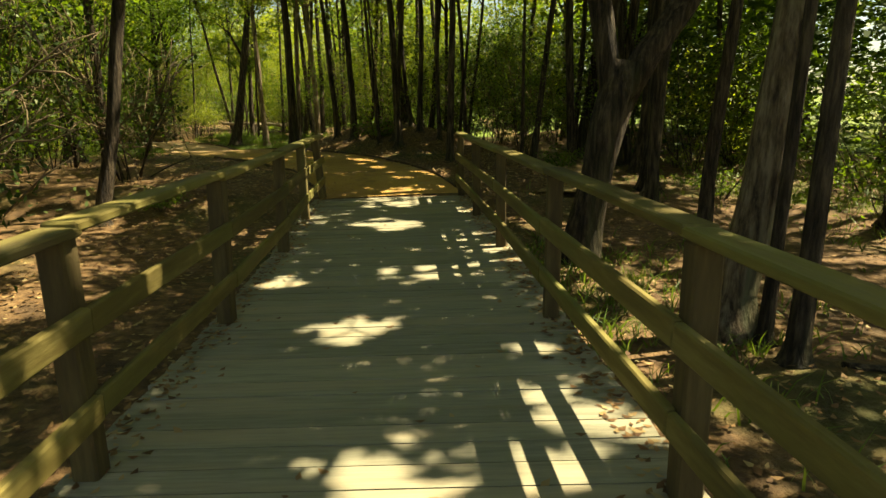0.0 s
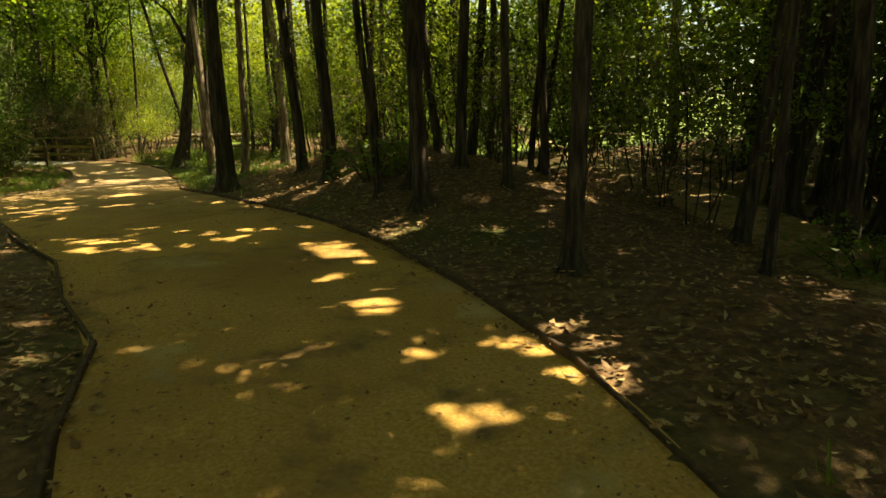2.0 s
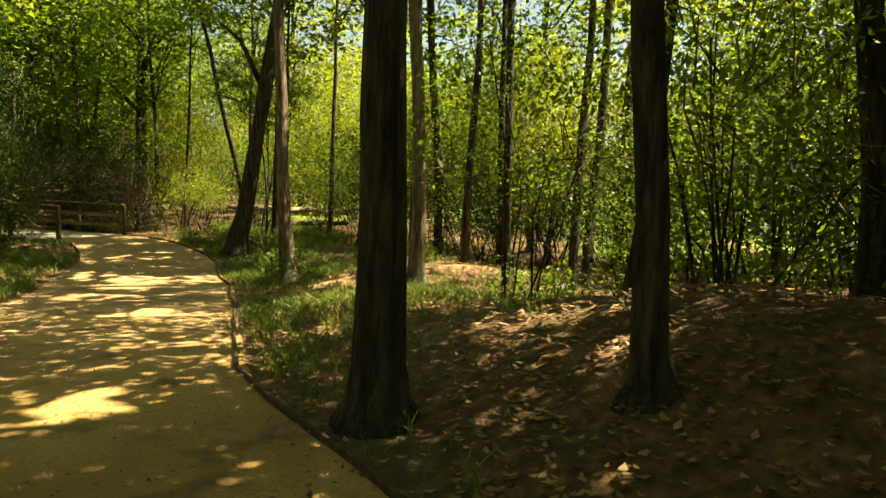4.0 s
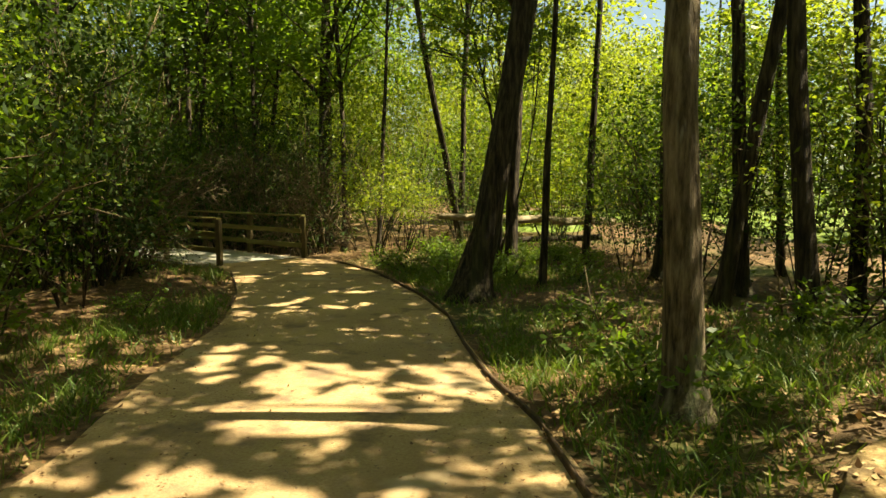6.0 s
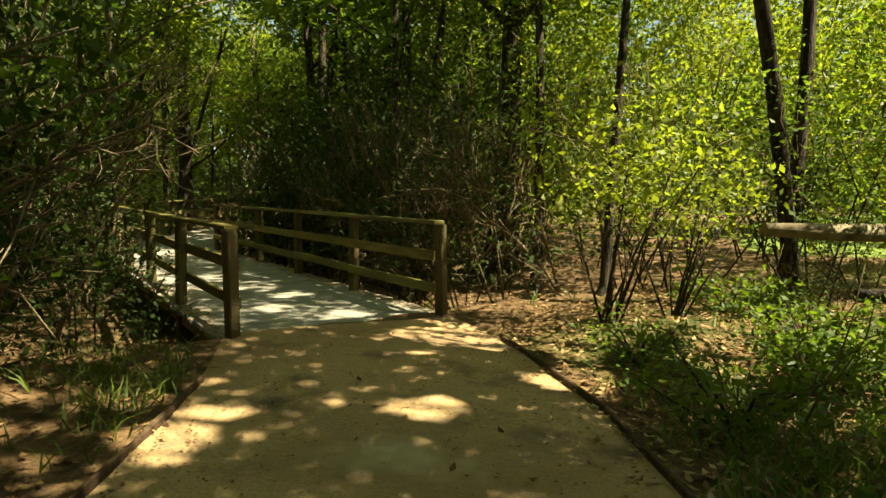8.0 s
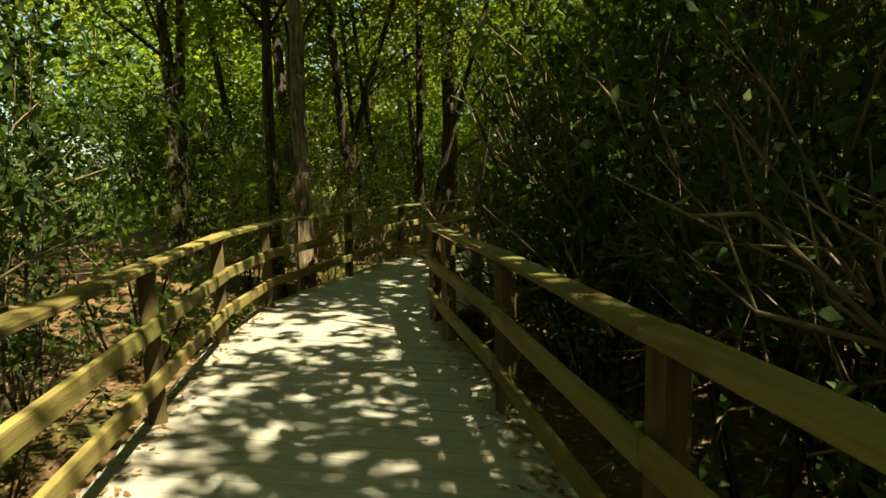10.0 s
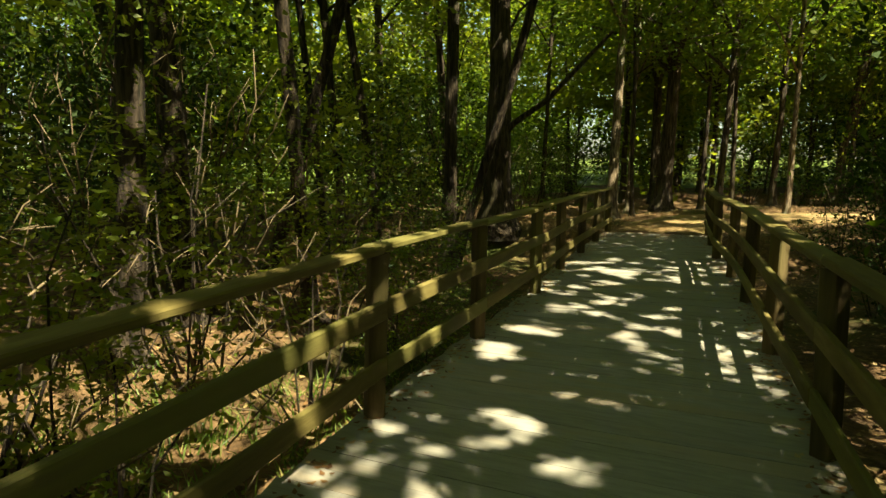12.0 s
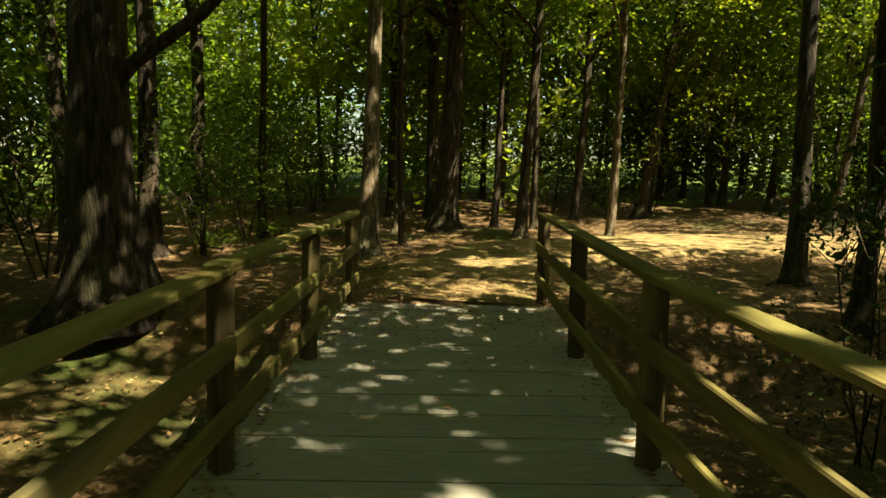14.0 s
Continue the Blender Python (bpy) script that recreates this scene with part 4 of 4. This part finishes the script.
thicket(18, -4.7, -0.6, 0.3, 11.8, ["dark", "dark", "green", "twiggy"], (0.75, 1.15), 1.25, 0.5)
thicket(5, -7.1, -4.6, 11.1, 15.6, ["green", "bright"], (0.8, 1.1))
thicket(13, -9.4, -6.4, 14.9, 21.4, ["dark", "dark", "dark", "green"], (0.8, 1.2), 1.3, 0.2)
thicket(7, -2.9, 3.2, 20.8, 25.3, ["bright", "green", "bright", "twiggy"], (0.9, 1.3), 1.2)
for x, y, s, h in ((-3.4, 25.4, 0.8, 0.9), (-4.6, 26.6, 0.9, 1.0), (-5.9, 26.8, 0.8, 1.0), (-7.2, 26.7, 0.85, 1.1), (-8.6, 27.2, 0.95, 1.2), (-10.0, 27.6, 1.0, 1.2), (-5.2, 28.6, 1.2, 1.3), (-7.2, 28.9, 1.2, 1.4), (-9.2, 29.4, 1.3, 1.4), (-11.4, 29.2, 1.2, 1.3),
                   (-3.0, 27.4, 1.0, 1.2), (-1.9, 25.4, 0.9, 1.1), (-1.1, 23.9, 0.9, 1.1), (-0.4, 22.5, 0.85, 1.05), (0.5, 21.4, 0.85, 1.0), (1.5, 20.6, 0.85, 1.0), (2.6, 19.9, 0.85, 1.0), (3.8, 19.4, 0.9, 1.1), (0.9, 23.4, 1.1, 1.2), (2.9, 22.2, 1.1, 1.2), (4.6, 21.2, 1.1, 1.2),
                   (-7.4, 15.0, 0.9, 1.1), (-8.4, 16.8, 1.0, 1.2), (-9.0, 18.4, 1.0, 1.2), (-24.5, 40.5, 1.2, 1.2), (-21.6, 42.0, 1.2, 1.2), (-17.8, 43.2, 1.2, 1.3), (-16.0, 40.4, 0.9, 1.2), (-14.6, 38.4, 1.0, 1.3), (-18.2, 27.2, 0.5, 0.55), (-17.0, 25.3, 0.6, 0.75), (-18.1, 25.7, 0.75, 0.95), (-18.9, 26.6, 0.6, 0.75)):
    shrub("wall", x, y, s, h)
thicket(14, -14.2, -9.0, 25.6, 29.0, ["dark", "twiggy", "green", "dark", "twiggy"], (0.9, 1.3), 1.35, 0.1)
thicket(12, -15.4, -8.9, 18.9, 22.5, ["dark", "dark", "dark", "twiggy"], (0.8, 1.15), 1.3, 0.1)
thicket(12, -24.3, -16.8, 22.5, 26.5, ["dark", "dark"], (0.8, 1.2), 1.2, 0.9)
thicket(12, -17.9, -11.4, 27.5, 35.0, ["dark", "green", "dark", "twiggy"], (0.8, 1.2), 1.1, 0.5)
thicket(12, -32.6, -24.1, 29.4, 40.4, ["green", "dark"], (0.7, 1.1), 0.9, 0.5)
thicket(11, 5.6, 9.9, 4.4, 17.4, ["green", "bright", "green"], (0.7, 1.1), 1.0)
thicket(10, 0.2, 4.6, 13.8, 19.0, ["green", "dark", "green"], (0.7, 1.05), 1.2)
for x, y, s in ((-18.39, 25.83, 1.0), (-17.49, 25.0, 0.85)):
    shrub("bright", x, y, s, 0.95)
for x, y, s in ((-2.6, 22.0, 1.0), (-1.3, 21.1, 1.05), (0.1, 20.5, 1.1), (1.4, 19.8, 1.0), (2.6, 19.0, 1.0), (-0.6, 22.4, 1.1), (-3.1, 25.2, 1.0), (-6.1, 25.6, 0.9), (-4.9, 27.3, 1.1), (-7.2, 25.6, 0.9),
                (4.6, 13.4, 0.9), (3.6, 14.6, 0.9), (2.4, 15.5, 0.9), (5.4, 11.6, 0.9), (-8.9, 19.0, 1.0), (1.6, 13.1, 0.85), (2.7, 14.1, 0.9), (3.5, 12.9, 0.85), (0.6, 14.6, 0.9), (-0.4, 15.6, 0.8), (3.3, 11.0, 0.7)):
    shrub("layered", x, y, s, rng.uniform(0.95, 1.15))
# darkened bushes, some standing in for shaded hollows beneath the layered ones
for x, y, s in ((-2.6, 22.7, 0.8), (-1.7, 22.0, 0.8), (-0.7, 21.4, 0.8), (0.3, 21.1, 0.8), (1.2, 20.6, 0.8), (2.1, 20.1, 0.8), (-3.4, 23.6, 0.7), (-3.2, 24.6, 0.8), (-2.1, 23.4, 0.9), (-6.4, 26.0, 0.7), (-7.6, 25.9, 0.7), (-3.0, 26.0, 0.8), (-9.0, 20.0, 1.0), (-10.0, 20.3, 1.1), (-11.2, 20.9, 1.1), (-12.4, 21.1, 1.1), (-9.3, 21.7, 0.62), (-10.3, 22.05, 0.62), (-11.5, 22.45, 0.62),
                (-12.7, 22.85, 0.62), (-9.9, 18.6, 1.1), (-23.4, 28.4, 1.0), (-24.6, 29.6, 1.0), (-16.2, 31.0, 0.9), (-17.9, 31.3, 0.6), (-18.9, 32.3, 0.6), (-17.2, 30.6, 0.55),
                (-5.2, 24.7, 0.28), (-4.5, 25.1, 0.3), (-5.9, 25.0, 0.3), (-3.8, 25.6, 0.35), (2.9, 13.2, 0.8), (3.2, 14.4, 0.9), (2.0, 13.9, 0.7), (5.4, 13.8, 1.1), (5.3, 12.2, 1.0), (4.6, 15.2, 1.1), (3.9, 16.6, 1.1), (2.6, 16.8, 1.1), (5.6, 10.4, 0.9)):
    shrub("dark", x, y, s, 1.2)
# backwood leaves mostly carry shade in their colour, to darken the far wood
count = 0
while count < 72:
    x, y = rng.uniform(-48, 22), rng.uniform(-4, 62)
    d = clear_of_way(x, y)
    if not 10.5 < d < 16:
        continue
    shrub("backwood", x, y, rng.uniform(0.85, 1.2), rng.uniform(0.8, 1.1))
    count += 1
for k in range(22):
    a = radians(95 + 5.2 * k)
    shrub("wood", -22 + 21 * math.cos(a) * rng.uniform(0.95, 1.1), 33 + 21 * math.sin(a) * rng.uniform(0.95, 1.1), rng.uniform(1.3, 1.7), rng.uniform(1.1, 1.5))
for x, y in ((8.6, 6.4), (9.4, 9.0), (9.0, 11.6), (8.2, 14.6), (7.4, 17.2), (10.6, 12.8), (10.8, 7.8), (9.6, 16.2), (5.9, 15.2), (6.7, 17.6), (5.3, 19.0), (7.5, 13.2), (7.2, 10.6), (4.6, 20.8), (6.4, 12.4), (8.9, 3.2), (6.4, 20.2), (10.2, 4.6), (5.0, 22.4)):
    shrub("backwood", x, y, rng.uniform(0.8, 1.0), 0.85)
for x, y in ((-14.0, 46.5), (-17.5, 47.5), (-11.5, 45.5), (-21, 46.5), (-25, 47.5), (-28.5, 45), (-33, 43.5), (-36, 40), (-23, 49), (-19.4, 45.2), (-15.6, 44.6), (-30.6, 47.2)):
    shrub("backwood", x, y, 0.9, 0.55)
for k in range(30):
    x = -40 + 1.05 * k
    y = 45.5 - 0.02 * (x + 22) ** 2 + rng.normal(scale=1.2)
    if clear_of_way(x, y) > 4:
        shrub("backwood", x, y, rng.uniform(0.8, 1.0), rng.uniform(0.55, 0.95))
count = 0
while count < 78:
    x, y = rng.uniform(-40, 16), rng.uniform(2, 54)
    d = clear_of_way(x, y)
    if not 4.2 < d < 11 or (x > 3.5 and y < 12 and d < 7.5) or (-8 < x < -1 and 22 < y < 27) or (0 < x < 5 and 14 < y < 19):
        continue
    shrub("wood", x, y, rng.uniform(0.8, 1.2), rng.uniform(0.7, 1.1))
    count += 1
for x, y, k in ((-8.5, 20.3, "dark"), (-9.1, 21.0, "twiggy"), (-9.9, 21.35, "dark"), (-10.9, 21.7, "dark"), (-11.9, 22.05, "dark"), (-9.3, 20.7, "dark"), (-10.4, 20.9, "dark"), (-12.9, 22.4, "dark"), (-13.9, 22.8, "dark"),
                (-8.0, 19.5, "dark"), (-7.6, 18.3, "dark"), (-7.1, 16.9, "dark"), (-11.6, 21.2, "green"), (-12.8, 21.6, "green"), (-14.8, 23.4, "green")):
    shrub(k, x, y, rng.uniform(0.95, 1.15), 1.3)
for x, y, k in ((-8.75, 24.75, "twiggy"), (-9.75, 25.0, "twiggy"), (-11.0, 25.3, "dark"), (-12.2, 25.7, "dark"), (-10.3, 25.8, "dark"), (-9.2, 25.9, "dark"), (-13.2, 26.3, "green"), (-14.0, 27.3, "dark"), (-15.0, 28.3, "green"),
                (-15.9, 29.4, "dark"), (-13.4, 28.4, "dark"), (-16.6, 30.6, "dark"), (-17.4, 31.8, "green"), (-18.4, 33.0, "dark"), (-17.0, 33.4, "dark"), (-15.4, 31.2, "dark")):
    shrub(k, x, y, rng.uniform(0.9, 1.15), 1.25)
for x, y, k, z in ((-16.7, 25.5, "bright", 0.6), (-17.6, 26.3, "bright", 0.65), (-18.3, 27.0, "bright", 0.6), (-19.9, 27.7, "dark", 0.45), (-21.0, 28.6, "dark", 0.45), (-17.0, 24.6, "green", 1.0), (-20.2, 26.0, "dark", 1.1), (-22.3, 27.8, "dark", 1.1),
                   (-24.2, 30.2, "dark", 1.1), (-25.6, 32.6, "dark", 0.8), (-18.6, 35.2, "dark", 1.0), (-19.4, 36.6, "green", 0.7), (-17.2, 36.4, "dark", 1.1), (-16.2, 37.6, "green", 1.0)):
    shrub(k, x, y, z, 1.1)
shrub("sapling", -7.00, 23.74, 0.95, 1.0)
shrub("sapling", -6.77, 24.31, 0.8, 0.95)
shrub("twiggy", -9.70, 25.43, 1.0, 1.25)
shrub("twiggy", -11.18, 25.97, 1.1, 1.25)
shrub("twiggy", -8.85, 20.85, 1.0, 1.1)
shrub("dark", 3.36, 11.89, 0.6, 1.0)
shrub("twiggy", -1.29, 3.32, 0.9, 1.1)
for x, y in np.column_stack([rng.uniform(-6.9, -3.9, 34), rng.uniform(21.8, 25.2, 34)]):
    if clear_of_way(x, y) > 1.25:
        shrub("low", x, y, rng.uniform(0.4, 0.85))
for _ in range(46):
    k = int(rng.integers(len(LINES)))
    x, y = LINES[k] + rng.normal(scale=2.2, size=2)
    p = np.array([(x, y)])
    if along(WAY, p)[0][0] > 1.5 and along(WAY2, p)[0][0] > 1.05 and along(END, p)[0][0] > 1.5:
        shrub("low", x, y, rng.uniform(0.5, 1.0))

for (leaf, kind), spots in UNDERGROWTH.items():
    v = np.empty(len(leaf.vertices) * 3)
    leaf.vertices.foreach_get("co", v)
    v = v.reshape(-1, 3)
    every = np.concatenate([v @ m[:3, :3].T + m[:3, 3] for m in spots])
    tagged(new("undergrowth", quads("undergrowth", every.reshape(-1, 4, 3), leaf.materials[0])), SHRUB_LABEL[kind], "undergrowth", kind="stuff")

# ---- bare branches ----
def bare_branch(a, b, r0=0.02, twigs=16, reach=0.5, label="bare pale arching branch with many fine twigs"):
    """An arching dead bough with side twigs, rooted in the thicket at a."""
    a, b = Vector(a), Vector(b)
    bm = bmesh.new()
    up = Vector((0, 0, 0.16 * (b - a).length))
    pts = [a.lerp(b, k / 6) + up * math.sin(math.pi * k / 6) + Vector(rng.normal(size=3) * 0.02) for k in range(7)]
    tube(bm, pts, [r0 * (1 - 0.12 * k) for k in range(7)], 6)
    ob = tagged(new("branch", mesh_of(bm, "branch", M_TWIG)), label, "branch", "bare branches")
    way = (b - a).normalized()
    for k in range(twigs):
        u = rng.uniform(0.2, 1.0) * 6
        i = min(5, int(u))
        p = pts[i].lerp(pts[i + 1], u - i)
        w = (way * 0.7 + Vector(rng.normal(size=3) * 0.6)).normalized()
        l = reach * rng.uniform(0.5, 1.2)
        q = p + w * l * 0.5 + Vector(rng.normal(size=3) * 0.04)
        e = p + w * l + Vector((0, 0, -0.06 * l))
        bm = bmesh.new()
        tube(bm, [p, q, e], [0.006, 0.004, 0.0015], 4)
        for _ in range(4):
            v = (w + Vector(rng.normal(size=3) * 0.7)).normalized() * l * rng.uniform(0.25, 0.5)
            o = p.lerp(e, rng.uniform(0.3, 0.95))
            tube(bm, [o, o + v * 0.5 + Vector(rng.normal(size=3) * 0.015), o + v], [0.003, 0.002, 0.001], 3)
        part("twig", bm, ob, M_TWIG)


for ax, ay, bx, by, bz, r0, n, reach in ((-7.9, 25.1, -8.75, 24.05, 0.62, 0.018, 16, 0.5), (-8.1, 25.4, -8.15, 24.35, 1.0, 0.016, 18, 0.55), (-8.9, 25.5, -9.1, 24.25, 1.2, 0.016, 18, 0.5), (-8.3, 25.2, -8.55, 24.2, 0.92, 0.014, 18, 0.5),
                                         (-8.9, 25.7, -8.8, 24.5, 1.4, 0.016, 16, 0.55), (-9.8, 25.6, -9.9, 24.7, 1.2, 0.014, 14, 0.5), (-7.6, 25.4, -7.8, 24.7, 1.25, 0.016, 16, 0.55), (-8.4, 25.6, -8.0, 24.9, 0.7, 0.016, 14, 0.5),
                                         (-8.9, 21.0, -8.25, 21.7, 0.85, 0.014, 16, 0.45), (-8.7, 20.6, -8.0, 21.2, 0.72, 0.014, 16, 0.45), (-9.2, 21.4, -8.5, 21.95, 0.9, 0.012, 14, 0.4), (-8.4, 20.2, -7.7, 20.55, 0.9, 0.012, 14, 0.45),
                                         (-0.6, 3.2, 0.55, 3.5, 1.28, 0.009, 5, 0.4), (-0.7, 2.8, 0.5, 3.1, 1.32, 0.008, 5, 0.4), (-0.8, 3.8, 0.25, 3.7, 0.9, 0.008, 6, 0.35)):
    bare_branch((ax, ay, level(ax, ay) - 0.03), (bx, by, bz), r0, n, reach)


# ---- fallen wood ----
def log(name, a, b, r0, r1, label, mat=M_LOG, gnarl=0.12):
    a, b = Vector(a), Vector(b)
    bm = bmesh.new()
    pts = [a.lerp(b, k / 7) + Vector(rng.normal(size=3) * r0 * gnarl) for k in range(8)]
    tube(bm, pts, [(r0 + (r1 - r0) * k / 7) * (0.86 if k == 0 else 1) for k in range(8)], 12, 0.3)
    ob = new(name, mesh_of(bm, name, mat))
    return tagged(ob, label, "fallen log", "fallen wood")


log("fallen_log", (-6.27, 24.48, 0.36), (-3.78, 26.95, 0.24), 0.05, 0.075, "bleached fallen trunk with a splintered end", M_LOG, 0.3)
log("fallen_log", (-5.78, 24.75, -0.04), (-3.91, 25.84, 0.02), 0.045, 0.055, "dark fallen trunk under the bleached one", M_BARK_DARK)
log("log_prop", (-5.42, 25.33, -0.35), (-5.28, 25.47, 0.27), 0.09, 0.08, "broken upright stub that carries the fallen trunk", M_BARK_DARK)
log("fallen_branch", (-5.38, 21.42, level(-5.35, 21.37) + 0.02), (-5.10, 21.12, level(-5.10, 21.10) + 0.03), 0.02, 0.026, "short bleached branch lying beside the path")
log("fallen_branch", (-1.68, 17.95, level(-1.68, 17.95) + 0.02), (-1.40, 18.26, level(-1.40, 18.26) + 0.24), 0.035, 0.05, "broken leaning log piece in the grass", M_BARK_PALE, 0.5)
log("fallen_branch", (4.11, 3.13, level(4.11, 3.13) + 0.02), (3.61, 3.20, level(3.61, 3.20) + 0.02), 0.018, 0.012, "dark stick on the leafy ground", M_BARK_DARK)
for _ in range(60):
    k = int(rng.integers(len(LINES)))
    x, y = LINES[k] + rng.normal(scale=2.0, size=2)
    p = np.array([(x, y)])
    if along(WAY, p)[0][0] < 1.4 or along(WAY2, p)[0][0] < 1.0 or along(END, p)[0][0] < 1.3:
        continue
    a = rng.uniform(0, 6.28)
    l = rng.uniform(0.15, 0.45)
    x2, y2 = x + l * math.cos(a), y + l * math.sin(a)
    log("stick", (x, y, level(x, y) + 0.01), (x2, y2, level(x2, y2) + 0.02), 0.007, 0.004, "dry stick lying on the leaf litter", M_TWIG)


# ---- leaf litter and grass ----
def scatter(n, near, far):
    """Spots beside the way, between those distances of its middle line."""
    line = np.vstack([resample(WAY[:, :3], 0.2)[:, :2], resample(WAY2, 0.2), resample(END[:, :2], 0.2)])
    line = line[line[:, 1] > -2.5]
    q = line[rng.integers(0, len(line), n)] + rng.uniform(-far, far, (n, 2))
    ok = (along(WAY, q)[0] > near) & (along(WAY2, q)[0] > near)
    return q[ok]


def litter():
    q = np.vstack([scatter(60000, 0.75, 2.6), scatter(26000, 1.2, 5.5), np.column_stack([rng.uniform(-0.8, 3.4, 12000), rng.uniform(8, 14.5, 12000)]), np.column_stack([rng.uniform(-7.5, -2.5, 12000), rng.uniform(21.5, 26, 12000)]), np.column_stack([rng.uniform(-3.5, 0.5, 8000), rng.uniform(15, 20.5, 8000)])])
    d, i, u = along(WAY, q)
    half = WAY[i, 3] * (1 - u) + WAY[i + 1, 3] * u
    on_path = (d < half) & (q[:, 1] > 7.2)
    q = q[~on_path | (rng.random(len(q)) < 0.04 + 0.5 * np.exp(-((half - d) / 0.12) ** 2)[...])]
    z = ground_level(q) + 0.012 + 0.03 * (along(TRAIL, q)[0] < 0.4)
    pts = np.column_stack([q, z + rng.uniform(0, 0.02, len(q))])
    tagged(new("leaf_litter", quads("leaf_litter", leaves(pts, 0.041, 0.82, 0.5), M_LITTER)), "brown dry leaves scattered over the ground", "leaf litter", kind="stuff")
    line = resample(np.column_stack([WAY[2:, :3], WAY[2:, 3]]), 0.1)
    k = rng.integers(1, len(line) - 1, 7000)
    way = line[k + 1, :2] - line[k - 1, :2]
    way /= np.linalg.norm(way, axis=1)[:, None]
    off = rng.uniform(-1, 1, len(k))
    off = np.sign(off) * np.abs(off) ** 0.6 * line[k, 3]
    q = line[k, :2] + np.column_stack([-way[:, 1], way[:, 0]]) * off[:, None] + rng.uniform(-0.06, 0.06, (len(k), 2))
    grit = np.column_stack([q, line[k, 2] + 0.024])
    tagged(new("path_grit", quads("path_grit", leaves(grit, 0.017, 0.85, 0.6), M_LITTER)), "crumbs of dry leaf and bark on the dirt path", "leaf litter", kind="stuff")
    # leaves that have gathered on the decks' edges
    rows = []
    for line in (B1_LEFT, B1_RIGHT, A_LEFT, A_RIGHT, B_LEFT, B_RIGHT):
        line = np.asarray(line)
        top = 0.0 if line is not None and abs(line[0][0]) < 4 else DECK2
        for _ in range(1300 if abs(line[0][0]) < 4 else 800):
            k = rng.random()
            q = on_line(line, k)
            rows.append((*(q + rng.normal(scale=0.05, size=2)), top + 0.007))
    for _ in range(2600):
        q = np.array((-21.5, 32.2)) + rng.normal(scale=(0.75, 0.75), size=2)
        rows.append((*q, -0.205 - 0.025 * (q[0] - q[1] * 0.98 > -52.7)))
    for _ in range(70):
        q = on_line(B1_LEFT, rng.random()) * (s := rng.random()) + on_line(B1_RIGHT, rng.random()) * (1 - s)
        rows.append((*q, 0.006))
    tagged(new("deck_litter", quads("deck_litter", leaves(np.array(rows), 0.032, 0.93, 0.55), M_LITTER)), "dry leaves gathered along the deck edges", "leaf litter", kind="stuff")


litter()


def grass():
    spots = []
    patches = [(-2.95, 17.05, 0.5, 0.9, 900), (-2.75, 18.85, 0.65, 0.45, 900), (-4.6, 22.6, 0.8, 0.7, 900), (-4.9, 21.7, 0.35, 0.5, 400), (-1.7, 19.9, 0.7, 0.3, 500), (-3.89, 19.45, 0.35, 0.7, 450), (-1.44, 16.44, 0.9, 0.8, 1100), (-5.69, 16.97, 0.35, 0.9, 600), (-6.76, 19.15, 0.35, 0.9, 600), (-1.58, 13.86, 0.4, 0.7, 300),
               (-5.50, 22.34, 0.6, 0.6, 700), (-7.91, 21.50, 0.4, 0.3, 250), (3.04, 4.19, 0.5, 0.9, 420), (7.58, 8.39, 1.6, 3.5, 2600), (-15.72, 24.79, 0.7, 0.7, 500), (-17.44, 26.35, 0.6, 0.9, 700), (-9.72, 24.62, 0.8, 0.3, 350), (-5.26, 14.44, 0.5, 1.2, 500), (-2.36, 15.40, 0.35, 0.7, 350)]
    for x, y, a, b, n in patches:
        spots.append(rng.normal(size=(n, 2)) * (a, b) + (x, y))
    q = np.vstack(spots)
    d, i, u = along(WAY, q)
    half = WAY[i, 3] * (1 - u) + WAY[i + 1, 3] * u
    q = q[(d > half + 0.05) & (along(WAY2, q)[0] > 0.75) & (along(TRAIL, q)[0] > 0.3 * rng.random(len(q)) + 0.12)]
    q = np.repeat(q, 4, axis=0) + rng.normal(scale=0.03, size=(len(q) * 4, 2))
    n = len(q)
    root = np.column_stack([q, ground_level(q)])
    h = rng.uniform(0.04, 0.125, n)[:, None]
    a = rng.uniform(0, 6.28, n)
    side = np.column_stack([np.cos(a), np.sin(a), np.zeros(n)]) * 0.0045
    lean = np.column_stack([rng.normal(size=(n, 2)) * 0.45, np.ones(n)])
    mid = root + lean * h * 0.55
    tip = mid + (lean * np.array([1.9, 1.9, 0.75])) * h * 0.5
    v = np.stack([root - side, root + side, mid + side * 0.8, mid - side * 0.8], 1)
    w = np.stack([mid - side * 0.8, mid + side * 0.8, tip + side * 0.15, tip - side * 0.15], 1)
    tagged(new("grass", quads("grass", np.concatenate([v, w]), M_GRASS)), "tufts of green grass beside the path", "grass", kind="stuff")


grass()
